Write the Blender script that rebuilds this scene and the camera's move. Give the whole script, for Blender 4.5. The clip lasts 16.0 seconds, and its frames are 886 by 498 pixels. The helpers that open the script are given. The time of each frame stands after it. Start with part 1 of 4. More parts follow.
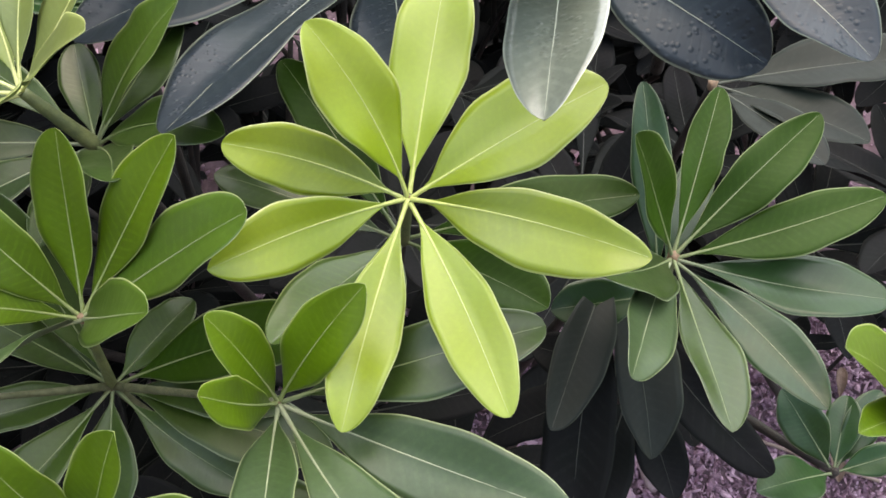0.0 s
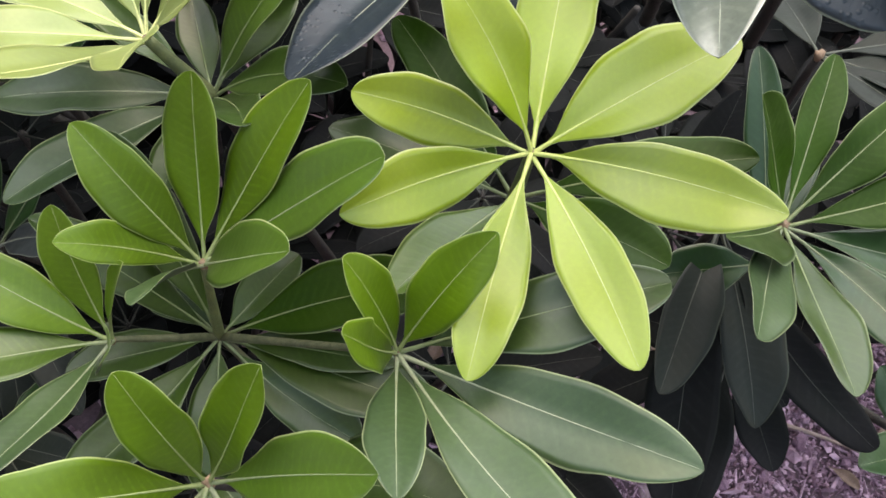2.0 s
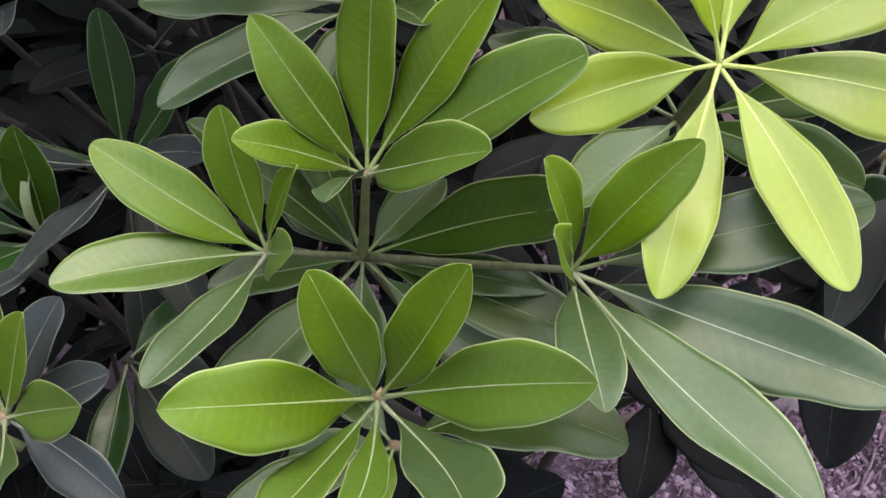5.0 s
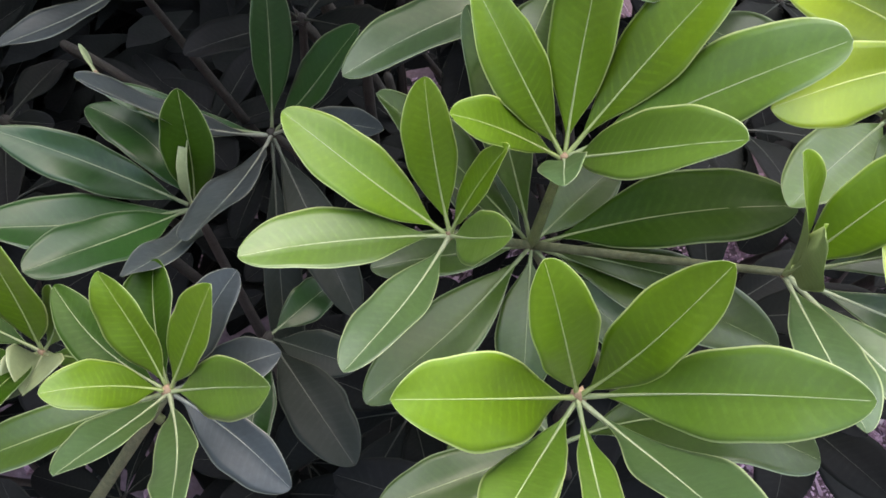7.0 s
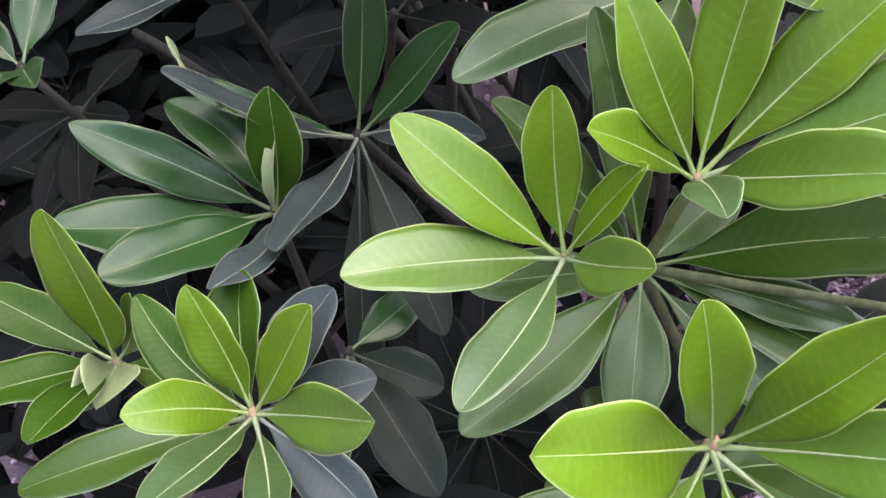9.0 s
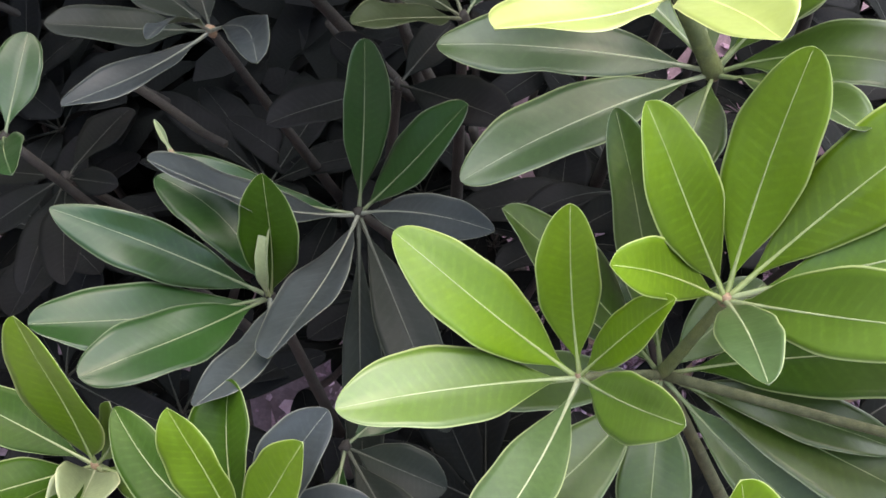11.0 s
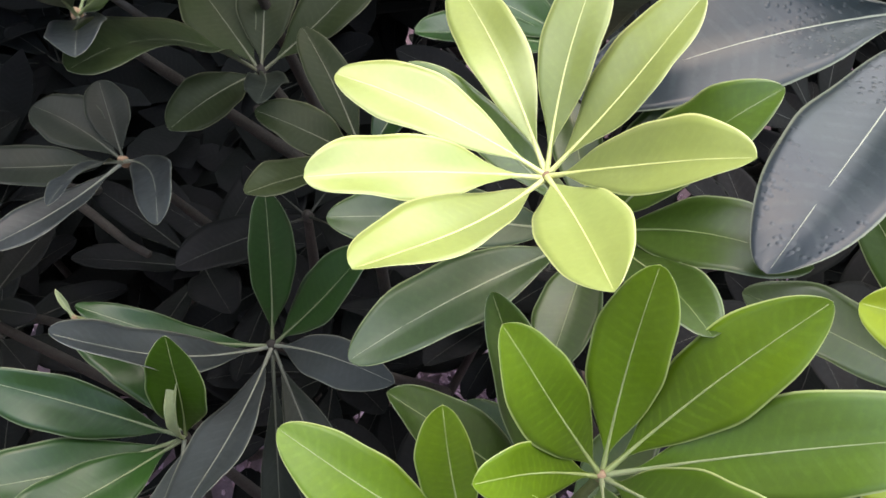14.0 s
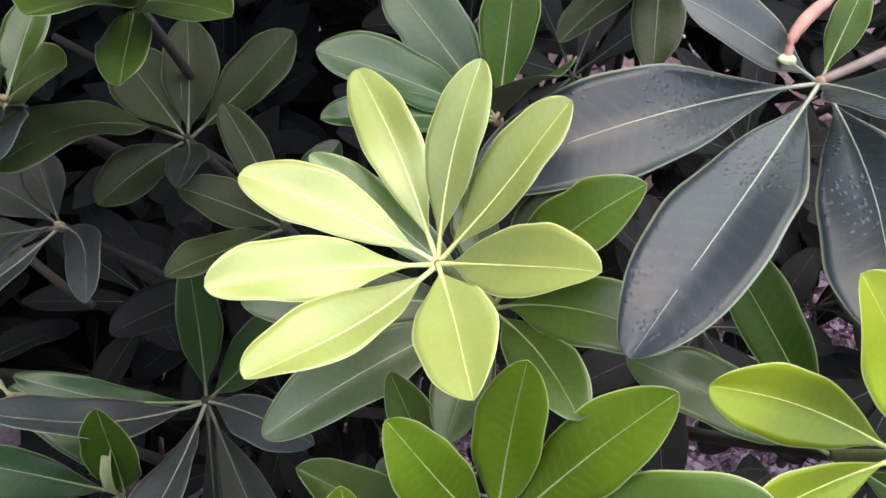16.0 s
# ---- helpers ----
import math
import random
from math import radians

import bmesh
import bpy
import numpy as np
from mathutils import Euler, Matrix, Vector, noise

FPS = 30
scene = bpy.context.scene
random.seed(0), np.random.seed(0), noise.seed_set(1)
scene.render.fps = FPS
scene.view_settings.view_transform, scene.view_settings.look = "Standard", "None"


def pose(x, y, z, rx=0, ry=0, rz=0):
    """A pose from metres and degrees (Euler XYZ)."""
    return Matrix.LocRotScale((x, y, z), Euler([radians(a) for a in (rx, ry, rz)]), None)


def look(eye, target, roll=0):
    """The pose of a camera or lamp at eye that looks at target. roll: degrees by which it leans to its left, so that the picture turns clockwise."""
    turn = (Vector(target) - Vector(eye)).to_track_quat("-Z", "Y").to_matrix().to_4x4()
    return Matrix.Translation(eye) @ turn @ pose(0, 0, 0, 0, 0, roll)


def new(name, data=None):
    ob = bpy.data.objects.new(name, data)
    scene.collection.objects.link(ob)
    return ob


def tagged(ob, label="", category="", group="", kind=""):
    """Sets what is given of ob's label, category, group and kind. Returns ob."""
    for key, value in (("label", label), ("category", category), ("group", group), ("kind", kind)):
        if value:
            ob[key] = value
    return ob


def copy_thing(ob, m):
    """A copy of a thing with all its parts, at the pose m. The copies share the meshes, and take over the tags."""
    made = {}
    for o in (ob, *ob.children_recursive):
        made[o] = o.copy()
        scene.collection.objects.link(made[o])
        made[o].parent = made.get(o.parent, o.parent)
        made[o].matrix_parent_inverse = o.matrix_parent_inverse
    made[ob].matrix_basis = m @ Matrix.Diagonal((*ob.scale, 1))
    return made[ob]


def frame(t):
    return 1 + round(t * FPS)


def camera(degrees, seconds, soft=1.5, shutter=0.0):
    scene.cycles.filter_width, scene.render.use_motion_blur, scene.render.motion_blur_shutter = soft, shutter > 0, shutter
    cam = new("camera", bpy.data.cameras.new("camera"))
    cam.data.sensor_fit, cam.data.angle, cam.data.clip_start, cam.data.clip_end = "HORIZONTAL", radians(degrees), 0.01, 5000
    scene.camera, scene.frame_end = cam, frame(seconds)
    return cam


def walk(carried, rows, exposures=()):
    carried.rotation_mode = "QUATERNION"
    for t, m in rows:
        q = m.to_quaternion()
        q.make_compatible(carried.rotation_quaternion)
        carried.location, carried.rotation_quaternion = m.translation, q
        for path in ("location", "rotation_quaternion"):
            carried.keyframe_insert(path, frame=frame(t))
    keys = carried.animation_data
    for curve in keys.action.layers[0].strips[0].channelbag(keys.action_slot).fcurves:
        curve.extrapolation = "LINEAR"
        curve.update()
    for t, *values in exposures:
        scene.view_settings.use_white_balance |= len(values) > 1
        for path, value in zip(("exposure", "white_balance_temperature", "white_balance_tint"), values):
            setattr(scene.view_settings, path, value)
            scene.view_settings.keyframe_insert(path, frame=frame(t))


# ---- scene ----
cam = camera(51.1, 16.0, soft=1.6)
METRES, EYE, TILT, LEAN, TURN = 0.42, 1.50, -56.0, 0.0, 0.0
ROWS = [
    (0.0, 0.0, 0.0, 0.0, 0.0, 0.0, 0.0),
    (0.5, -0.0312, -0.0108, -0.0111, 0.93, 0.08, -0.7),
    (1.0, -0.053, -0.0058, -0.0218, 1.63, -0.05, -1.27),
    (1.5, -0.0679, -0.0035, -0.0333, 1.93, -0.34, -1.49),
    (2.0, -0.0888, -0.0003, -0.0389, 2.11, -0.62, -1.64),
    (2.5, -0.1032, 0.0123, -0.0502, 2.31, -0.97, -1.76),
    (3.0, -0.114, 0.0172, -0.0646, 2.68, -1.31, -1.93),
    (3.5, -0.1397, 0.0161, -0.0824, 3.1, -1.68, -2.19),
    (6.0, -0.303, 0.0517, -0.1098, 5.3, -3.37, -4.66),
    (6.5, -0.3479, 0.0633, -0.114, 6.01, -3.58, -5.63),
    (7.0, -0.3834, 0.0715, -0.1121, 6.71, -3.82, -6.4),
    (7.5, -0.4091, 0.0951, -0.1152, 7.48, -4.05, -7.12),
    (8.0, -0.4259, 0.106, -0.1123, 8.19, -4.39, -7.53),
    (10.5, -0.5004, 0.2038, -0.0534, 9.57, -4.53, -9.11),
    (11.0, -0.4905, 0.2072, -0.0168, 9.35, -4.04, -9.04),
    (11.5, -0.4909, 0.2094, 0.0087, 8.94, -3.44, -8.77),
    (12.0, -0.4935, 0.2168, 0.0294, 8.7, -3.3, -8.54),
    (12.5, -0.4709, 0.2161, 0.0684, 8.79, -3.31, -8.39),
    (13.0, -0.4551, 0.2101, 0.1049, 8.36, -3.49, -7.88),
    (13.5, -0.4423, 0.2036, 0.1299, 7.83, -3.67, -7.57),
    (14.0, -0.438, 0.1976, 0.1497, 7.41, -3.89, -7.17),
    (14.5, -0.4407, 0.1838, 0.175, 6.84, -4.12, -6.81),
    (15.0, -0.4219, 0.1699, 0.2039, 6.58, -4.36, -6.51),
    (15.5, -0.3965, 0.1531, 0.2295, 6.31, -4.56, -6.13),
    (16.0, -0.3705, 0.1455, 0.2546, 5.86, -4.82, -5.55),
]
walk(cam, [(t, pose(0, 0, EYE, TILT, LEAN, TURN) @ pose(METRES * x, METRES * y, METRES * z, 90 + pitch, roll, yaw)) for t, x, y, z, yaw, pitch, roll in ROWS], [(0.0, 1.71, 8300, 14), (4.0, 1.75, 8300, 14), (6.0, 1.92, 8000, 14), (8.0, 2.31, 7800, 14), (10.3, 2.60, 7900, 15), (11.0, 2.40, 8000, 16), (13.0, 2.12, 8200, 16), (16.0, 2.00, 8200, 15)])

# ---- sky and light ----
SUN_UP, SUN_ROUND = 66.0, 15.0
world = bpy.data.worlds.new("sky")
scene.world = world
world.use_nodes = True
wn = world.node_tree
sky = wn.nodes.new("ShaderNodeTexSky")
sky.sky_type = "NISHITA"
sky.sun_disc = False
sky.sun_elevation, sky.sun_rotation = radians(SUN_UP), radians(SUN_ROUND)
sky.air_density, sky.dust_density = 1.4, 1.5
wn.links.new(sky.outputs["Color"], wn.nodes["Background"].inputs["Color"])
wn.nodes["Background"].inputs["Strength"].default_value = 0.15
sun_data = bpy.data.lights.new("sun", "SUN")
sun_data.energy, sun_data.angle, sun_data.color = 1.5, radians(98), (0.82, 0.895, 1.0)
sun = new("sun", sun_data)
_az = radians(SUN_ROUND)
_el = radians(SUN_UP)
sun.matrix_world = look((math.sin(_az) * math.cos(_el) * 5, math.cos(_az) * math.cos(_el) * 5, math.sin(_el) * 5), (0, 0, 0))


# ---- materials ----
def mat_nodes(name):
    m = bpy.data.materials.new(name)
    m.use_nodes = True
    nt = m.node_tree
    return m, nt, nt.nodes["Principled BSDF"], nt.nodes["Material Output"]


def node(nt, kind, **inputs):
    n = nt.nodes.new(kind)
    for key, value in inputs.items():
        n.inputs[key.replace("_", " ")].default_value = value
    return n


def mixed(nt, fac, a, b, how="MIX"):
    n = nt.nodes.new("ShaderNodeMix")
    n.data_type, n.blend_type = "RGBA", how
    for sock, value in ((n.inputs[0], fac), (n.inputs[6], a), (n.inputs[7], b)):
        if isinstance(value, bpy.types.NodeSocket):
            nt.links.new(value, sock)
        else:
            sock.default_value = value if not isinstance(value, tuple) else (*value, 1.0)[:4]
    return n.outputs[2]


def maths(nt, how, a, b=0.0, c=0.0):
    n = nt.nodes.new("ShaderNodeMath")
    n.operation = how
    for sock, value in zip(n.inputs, (a, b, c)):
        if isinstance(value, bpy.types.NodeSocket):
            nt.links.new(value, sock)
        else:
            sock.default_value = value
    return n.outputs[0]


def span(nt, value, lo, hi, to_lo=0.0, to_hi=1.0):
    n = nt.nodes.new("ShaderNodeMapRange")
    n.interpolation_type = "SMOOTHSTEP"
    nt.links.new(value, n.inputs[0])
    for i, v in enumerate((lo, hi, to_lo, to_hi)):
        n.inputs[i + 1].default_value = v
    return n.outputs[0]


def leaf_material(name, body, tip_shift, rim, rough, glow, dirt, spec=0.6, drops=0.0, veins=1.0, coat=0.0):
    """A waxy leaf: mottled body, faint side veins, a pale thin rim; u runs 0 to 1 across, v along."""
    m, nt, bsdf, out = mat_nodes(name)
    link = nt.links.new
    uv = nt.nodes.new("ShaderNodeTexCoord")
    xyz = nt.nodes.new("ShaderNodeSeparateXYZ")
    link(uv.outputs["UV"], xyz.inputs[0])
    info = nt.nodes.new("ShaderNodeObjectInfo")
    off = maths(nt, "ABSOLUTE", maths(nt, "MULTIPLY_ADD", xyz.outputs[0], 2.0, -1.0))
    coarse = node(nt, "ShaderNodeTexNoise", Scale=22.0, Detail=2.0, Roughness=0.55)
    fine = node(nt, "ShaderNodeTexNoise", Scale=420.0, Detail=3.0, Roughness=0.6)
    spots = node(nt, "ShaderNodeTexNoise", Scale=150.0, Detail=4.0, Roughness=0.65)
    for n in (coarse, fine, spots):
        link(uv.outputs["Object"], n.inputs["Vector"])
    # leaf to leaf, then tip blotches with pigment and painted sheen, then grain
    darker = tuple(c * 0.72 for c in body)
    paler = tuple(min(1, c * 1.22) for c in body)
    col = mixed(nt, span(nt, info.outputs["Random"], 0.0, 1.0), darker, paler)
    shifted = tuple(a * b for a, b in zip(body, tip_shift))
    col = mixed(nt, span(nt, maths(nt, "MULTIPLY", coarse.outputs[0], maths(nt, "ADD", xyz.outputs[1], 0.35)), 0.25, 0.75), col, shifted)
    grain = span(nt, fine.outputs[0], 0.3, 0.72, 1.0 - 0.025 - 0.25 * dirt, 1.0 + 0.025 + 0.25 * dirt)
    scaled = nt.nodes.new("ShaderNodeVectorMath")
    scaled.operation = "SCALE"
    link(col, scaled.inputs[0])
    link(grain, scaled.inputs[3])
    col = scaled.outputs[0]
    # side veins slant towards the tip
    bent = maths(nt, "MULTIPLY_ADD", spots.outputs[0], 0.03, xyz.outputs[1])
    vein = maths(nt, "SINE", maths(nt, "MULTIPLY", maths(nt, "SUBTRACT", bent, maths(nt, "MULTIPLY", off, 0.09)), 125.0))
    vein = maths(nt, "MULTIPLY", span(nt, vein, 0.1, 1.0), span(nt, off, 0.95, 0.4))
    veined = maths(nt, "MULTIPLY", vein, span(nt, fine.outputs[0], 0.3, 0.7, 0.04 * veins, 0.16 * veins))
    col = mixed(nt, veined, col, tuple(min(1, c * 1.5 + 0.012) for c in body))
    # dust and small pale spots
    spot = span(nt, spots.outputs[0], 0.75, 0.80, 0.0, dirt * 0.6 if dirt > 0.18 else 0.0)
    col = mixed(nt, spot, col, (0.30, 0.31, 0.27))
    film = maths(nt, "MULTIPLY", span(nt, coarse.outputs[0], 0.45, 0.75), dirt * 0.12)
    col = mixed(nt, film, col, (0.22, 0.24, 0.22))
    # a pale rim
    edge = span(nt, off, 0.94, 0.982)
    col = mixed(nt, maths(nt, "MULTIPLY", edge, 0.88), col, rim)
    link(col, bsdf.inputs["Base Color"])
    link(span(nt, spots.outputs[0], 0.3, 0.75, rough - 0.03, rough + 0.06), bsdf.inputs["Roughness"])
    bsdf.inputs["Specular IOR Level"].default_value = spec
    bsdf.inputs["Coat Weight"].default_value = coat
    bsdf.inputs["Coat Roughness"].default_value = 0.38
    relief = maths(nt, "ADD", maths(nt, "MULTIPLY", vein, 0.16 * veins), maths(nt, "MULTIPLY", fine.outputs[0], 0.2))
    relief = maths(nt, "ADD", relief, maths(nt, "MULTIPLY", spots.outputs[0], 0.12))
    if drops:
        beads = node(nt, "ShaderNodeTexVoronoi", Scale=330.0, Randomness=1.0)
        link(uv.outputs["Object"], beads.inputs["Vector"])
        where = span(nt, coarse.outputs[0], 0.5, 0.62)
        relief = maths(nt, "ADD", relief, maths(nt, "MULTIPLY", maths(nt, "MULTIPLY", span(nt, beads.outputs["Distance"], 0.42, 0.1), where), 2.0 * drops))
    bump = node(nt, "ShaderNodeBump", Strength=0.22, Distance=0.0005)
    link(relief, bump.inputs["Height"])
    link(bump.outputs[0], bsdf.inputs["Normal"])
    trans = nt.nodes.new("ShaderNodeBsdfTranslucent")
    link(mixed(nt, 1.0, col, (1.0, 1.0, 0.45), "MULTIPLY"), trans.inputs["Color"])
    mix = node(nt, "ShaderNodeMixShader", Fac=glow)
    link(bsdf.outputs[0], mix.inputs[1])
    link(trans.outputs[0], mix.inputs[2])
    link(mix.outputs[0], out.inputs["Surface"])
    return m


def plain_material(name, a, b, scale, rough, bump_by=0.0006, c=None):
    """Two mottled tones, with grain and fine relief."""
    m, nt, bsdf, out = mat_nodes(name)
    link = nt.links.new
    tc = nt.nodes.new("ShaderNodeTexCoord")
    geo = nt.nodes.new("ShaderNodeNewGeometry")
    big = node(nt, "ShaderNodeTexNoise", Scale=scale, Detail=5.0, Roughness=0.6)
    small = node(nt, "ShaderNodeTexNoise", Scale=scale * 9, Detail=4.0, Roughness=0.65)
    for n in (big, small):
        link(tc.outputs["Object"], n.inputs["Vector"])
    col = mixed(nt, span(nt, big.outputs[0], 0.32, 0.68), a, b)
    col = mixed(nt, span(nt, small.outputs[0], 0.3, 0.75, 0.0, 0.55), col, tuple(v * 0.55 for v in a))
    if c:
        col = mixed(nt, span(nt, geo.outputs["Random Per Island"], 0.35, 1.0), col, c)
    link(col, bsdf.inputs["Base Color"])
    bsdf.inputs["Roughness"].default_value = rough
    bump = node(nt, "ShaderNodeBump", Strength=0.6, Distance=bump_by)
    link(small.outputs[0], bump.inputs["Height"])
    link(bump.outputs[0], bsdf.inputs["Normal"])
    return m


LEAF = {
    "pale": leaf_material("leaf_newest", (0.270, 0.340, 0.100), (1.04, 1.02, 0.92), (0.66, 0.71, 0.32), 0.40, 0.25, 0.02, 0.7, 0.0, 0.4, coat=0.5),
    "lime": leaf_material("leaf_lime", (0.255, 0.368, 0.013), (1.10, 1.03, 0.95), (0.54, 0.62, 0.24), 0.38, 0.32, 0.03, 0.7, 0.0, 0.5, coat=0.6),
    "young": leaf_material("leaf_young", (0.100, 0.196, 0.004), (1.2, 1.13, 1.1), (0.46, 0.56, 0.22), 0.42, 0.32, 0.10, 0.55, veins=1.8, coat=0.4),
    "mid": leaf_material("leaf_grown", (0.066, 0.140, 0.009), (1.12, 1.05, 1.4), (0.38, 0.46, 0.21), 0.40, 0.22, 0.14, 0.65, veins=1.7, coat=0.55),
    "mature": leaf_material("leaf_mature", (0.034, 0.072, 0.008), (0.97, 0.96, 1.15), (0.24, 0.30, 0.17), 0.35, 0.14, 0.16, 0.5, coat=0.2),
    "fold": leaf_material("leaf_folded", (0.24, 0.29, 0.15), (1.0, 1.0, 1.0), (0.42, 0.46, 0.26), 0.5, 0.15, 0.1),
    # near-black base: the shade deep in the shrub is put into the colour
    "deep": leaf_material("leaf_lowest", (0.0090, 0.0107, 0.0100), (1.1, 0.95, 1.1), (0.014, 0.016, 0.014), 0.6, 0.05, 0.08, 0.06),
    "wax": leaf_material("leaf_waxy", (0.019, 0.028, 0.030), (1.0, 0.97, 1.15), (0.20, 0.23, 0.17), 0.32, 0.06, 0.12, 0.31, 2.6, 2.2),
    # pale body stands in for a strong sheen on one leaf
    "sheen_grey": leaf_material("leaf_sheen_grey", (0.15, 0.175, 0.13), (1.0, 1.0, 1.05), (0.50, 0.54, 0.42), 0.34, 0.06, 0.35, 0.9, 2.5, 2.0, coat=0.4),
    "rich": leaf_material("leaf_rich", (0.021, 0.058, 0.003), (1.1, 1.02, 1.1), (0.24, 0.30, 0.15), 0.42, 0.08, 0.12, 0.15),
    # old leaf tone darkened to hold the shade these whorls stand in
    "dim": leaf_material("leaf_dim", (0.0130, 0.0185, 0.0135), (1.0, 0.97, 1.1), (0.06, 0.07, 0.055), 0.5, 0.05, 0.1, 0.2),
    # grey base: dust and reflected sky painted as one tone
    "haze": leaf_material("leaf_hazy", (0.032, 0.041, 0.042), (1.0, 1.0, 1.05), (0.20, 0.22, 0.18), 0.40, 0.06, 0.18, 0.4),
    # olive green darkened for the shade around the back whorls
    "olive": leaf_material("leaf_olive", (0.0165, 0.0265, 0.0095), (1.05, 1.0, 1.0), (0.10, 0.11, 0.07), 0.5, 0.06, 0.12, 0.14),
    # greyed, bluish green: part of the sky's sheen is painted into the base
    "sheen_green": leaf_material("leaf_sheen_green", (0.043, 0.082, 0.024), (1.0, 1.0, 1.2), (0.32, 0.38, 0.20), 0.38, 0.14, 0.20, 0.5, coat=0.15),
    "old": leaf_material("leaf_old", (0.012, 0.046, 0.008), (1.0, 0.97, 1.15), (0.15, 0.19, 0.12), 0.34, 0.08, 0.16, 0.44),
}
RIB = {
    "pale": plain_material("rib_newest", (0.72, 0.74, 0.34), (0.66, 0.70, 0.28), 60, 0.4),
    "lime": plain_material("rib_lime", (0.58, 0.64, 0.22), (0.50, 0.58, 0.16), 60, 0.4),
    "young": plain_material("rib_young", (0.36, 0.43, 0.19), (0.29, 0.36, 0.14), 60, 0.42),
    "mid": plain_material("rib_grown", (0.34, 0.40, 0.23), (0.28, 0.34, 0.18), 60, 0.42),
    "mature": plain_material("rib_mature", (0.25, 0.30, 0.15), (0.19, 0.25, 0.11), 60, 0.45),
    "fold": plain_material("rib_folded", (0.46, 0.48, 0.30), (0.40, 0.42, 0.24), 60, 0.45),
    "wax": plain_material("rib_waxy", (0.34, 0.36, 0.28), (0.26, 0.29, 0.21), 60, 0.42),
    # rib darkened along with its leaf, to stand for shade
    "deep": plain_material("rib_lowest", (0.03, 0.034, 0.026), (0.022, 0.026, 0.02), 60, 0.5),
    "sheen_grey": plain_material("rib_sheen_grey", (0.50, 0.53, 0.42), (0.42, 0.46, 0.34), 60, 0.45),
    "rich": plain_material("rib_rich", (0.26, 0.31, 0.15), (0.20, 0.25, 0.11), 60, 0.45),
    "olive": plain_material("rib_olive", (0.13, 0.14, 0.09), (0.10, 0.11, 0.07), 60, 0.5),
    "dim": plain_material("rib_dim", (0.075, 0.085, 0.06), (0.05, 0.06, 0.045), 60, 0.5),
    "haze": plain_material("rib_hazy", (0.26, 0.28, 0.23), (0.20, 0.22, 0.17), 60, 0.5),
    "sheen_green": plain_material("rib_sheen_green", (0.36, 0.40, 0.26), (0.30, 0.34, 0.20), 60, 0.45),
    "old": plain_material("rib_old", (0.20, 0.24, 0.14), (0.15, 0.19, 0.10), 60, 0.45),
}
UNDER_NEW = leaf_material("underside_new", (0.26, 0.33, 0.12), (1.0, 1.0, 1.0), (0.42, 0.46, 0.22), 0.55, 0.2, 0.05, 0.3)
UNDER_OLD = leaf_material("underside_old", (0.11, 0.14, 0.085), (1.0, 1.0, 1.0), (0.2, 0.23, 0.15), 0.6, 0.12, 0.2, 0.3)
# underside for deep and dim leaves, blackened in place of shade
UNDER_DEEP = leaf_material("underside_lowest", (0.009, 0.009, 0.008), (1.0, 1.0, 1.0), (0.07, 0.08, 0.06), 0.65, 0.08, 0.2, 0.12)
UNDER = {"pale": UNDER_NEW, "lime": UNDER_NEW, "young": UNDER_NEW, "fold": UNDER_NEW, "mid": UNDER_OLD, "mature": UNDER_OLD, "old": UNDER_OLD, "wax": UNDER_OLD, "sheen_grey": UNDER_OLD, "sheen_green": UNDER_OLD, "haze": UNDER_OLD, "rich": UNDER_OLD, "olive": UNDER_OLD, "dim": UNDER_DEEP, "deep": UNDER_DEEP}
STEM_GREEN = plain_material("stem_green", (0.19, 0.22, 0.085), (0.11, 0.135, 0.06), 140, 0.5)
STEM_GREY = plain_material("stem_grey", (0.15, 0.16, 0.085), (0.075, 0.09, 0.042), 220, 0.6)
BUD_BROWN = plain_material("bud_brown", (0.34, 0.23, 0.15), (0.24, 0.15, 0.09), 200, 0.6)
# brown wood blackened to take in the gloom inside the shrub
STEM_WOOD = plain_material("stem_wood", (0.034, 0.029, 0.025), (0.018, 0.016, 0.014), 60, 0.8, 0.001)
STEM_PINK = plain_material("stem_pinkish", (0.22, 0.16, 0.15), (0.15, 0.11, 0.10), 120, 0.6)
HUSK = plain_material("husk_pink", (0.48, 0.24, 0.20), (0.36, 0.15, 0.13), 150, 0.6)
SOIL = plain_material("soil", (0.105, 0.065, 0.080), (0.19, 0.125, 0.155), 14, 0.9, 0.004)
CHIP = plain_material("chip", (0.15, 0.082, 0.115), (0.38, 0.23, 0.32), 60, 0.9, 0.003, c=(0.60, 0.41, 0.52))
LITTER = plain_material("litter", (0.17, 0.11, 0.08), (0.27, 0.18, 0.14), 60, 0.75, 0.001)
STICK = plain_material("stick", (0.42, 0.32, 0.28), (0.30, 0.22, 0.19), 80, 0.8, 0.001)


# ---- building ----
def part(name, bm, material, parent, label=""):
    """Links a bmesh as one mesh object under a thing or a part."""
    me = bpy.data.meshes.new(name)
    bm.to_mesh(me)
    bm.free()
    me.materials.append(material)
    for p in me.polygons:
        p.use_smooth = True
    ob = new(name, me)
    ob.parent = parent
    if label:
        ob["label"] = label
    return ob


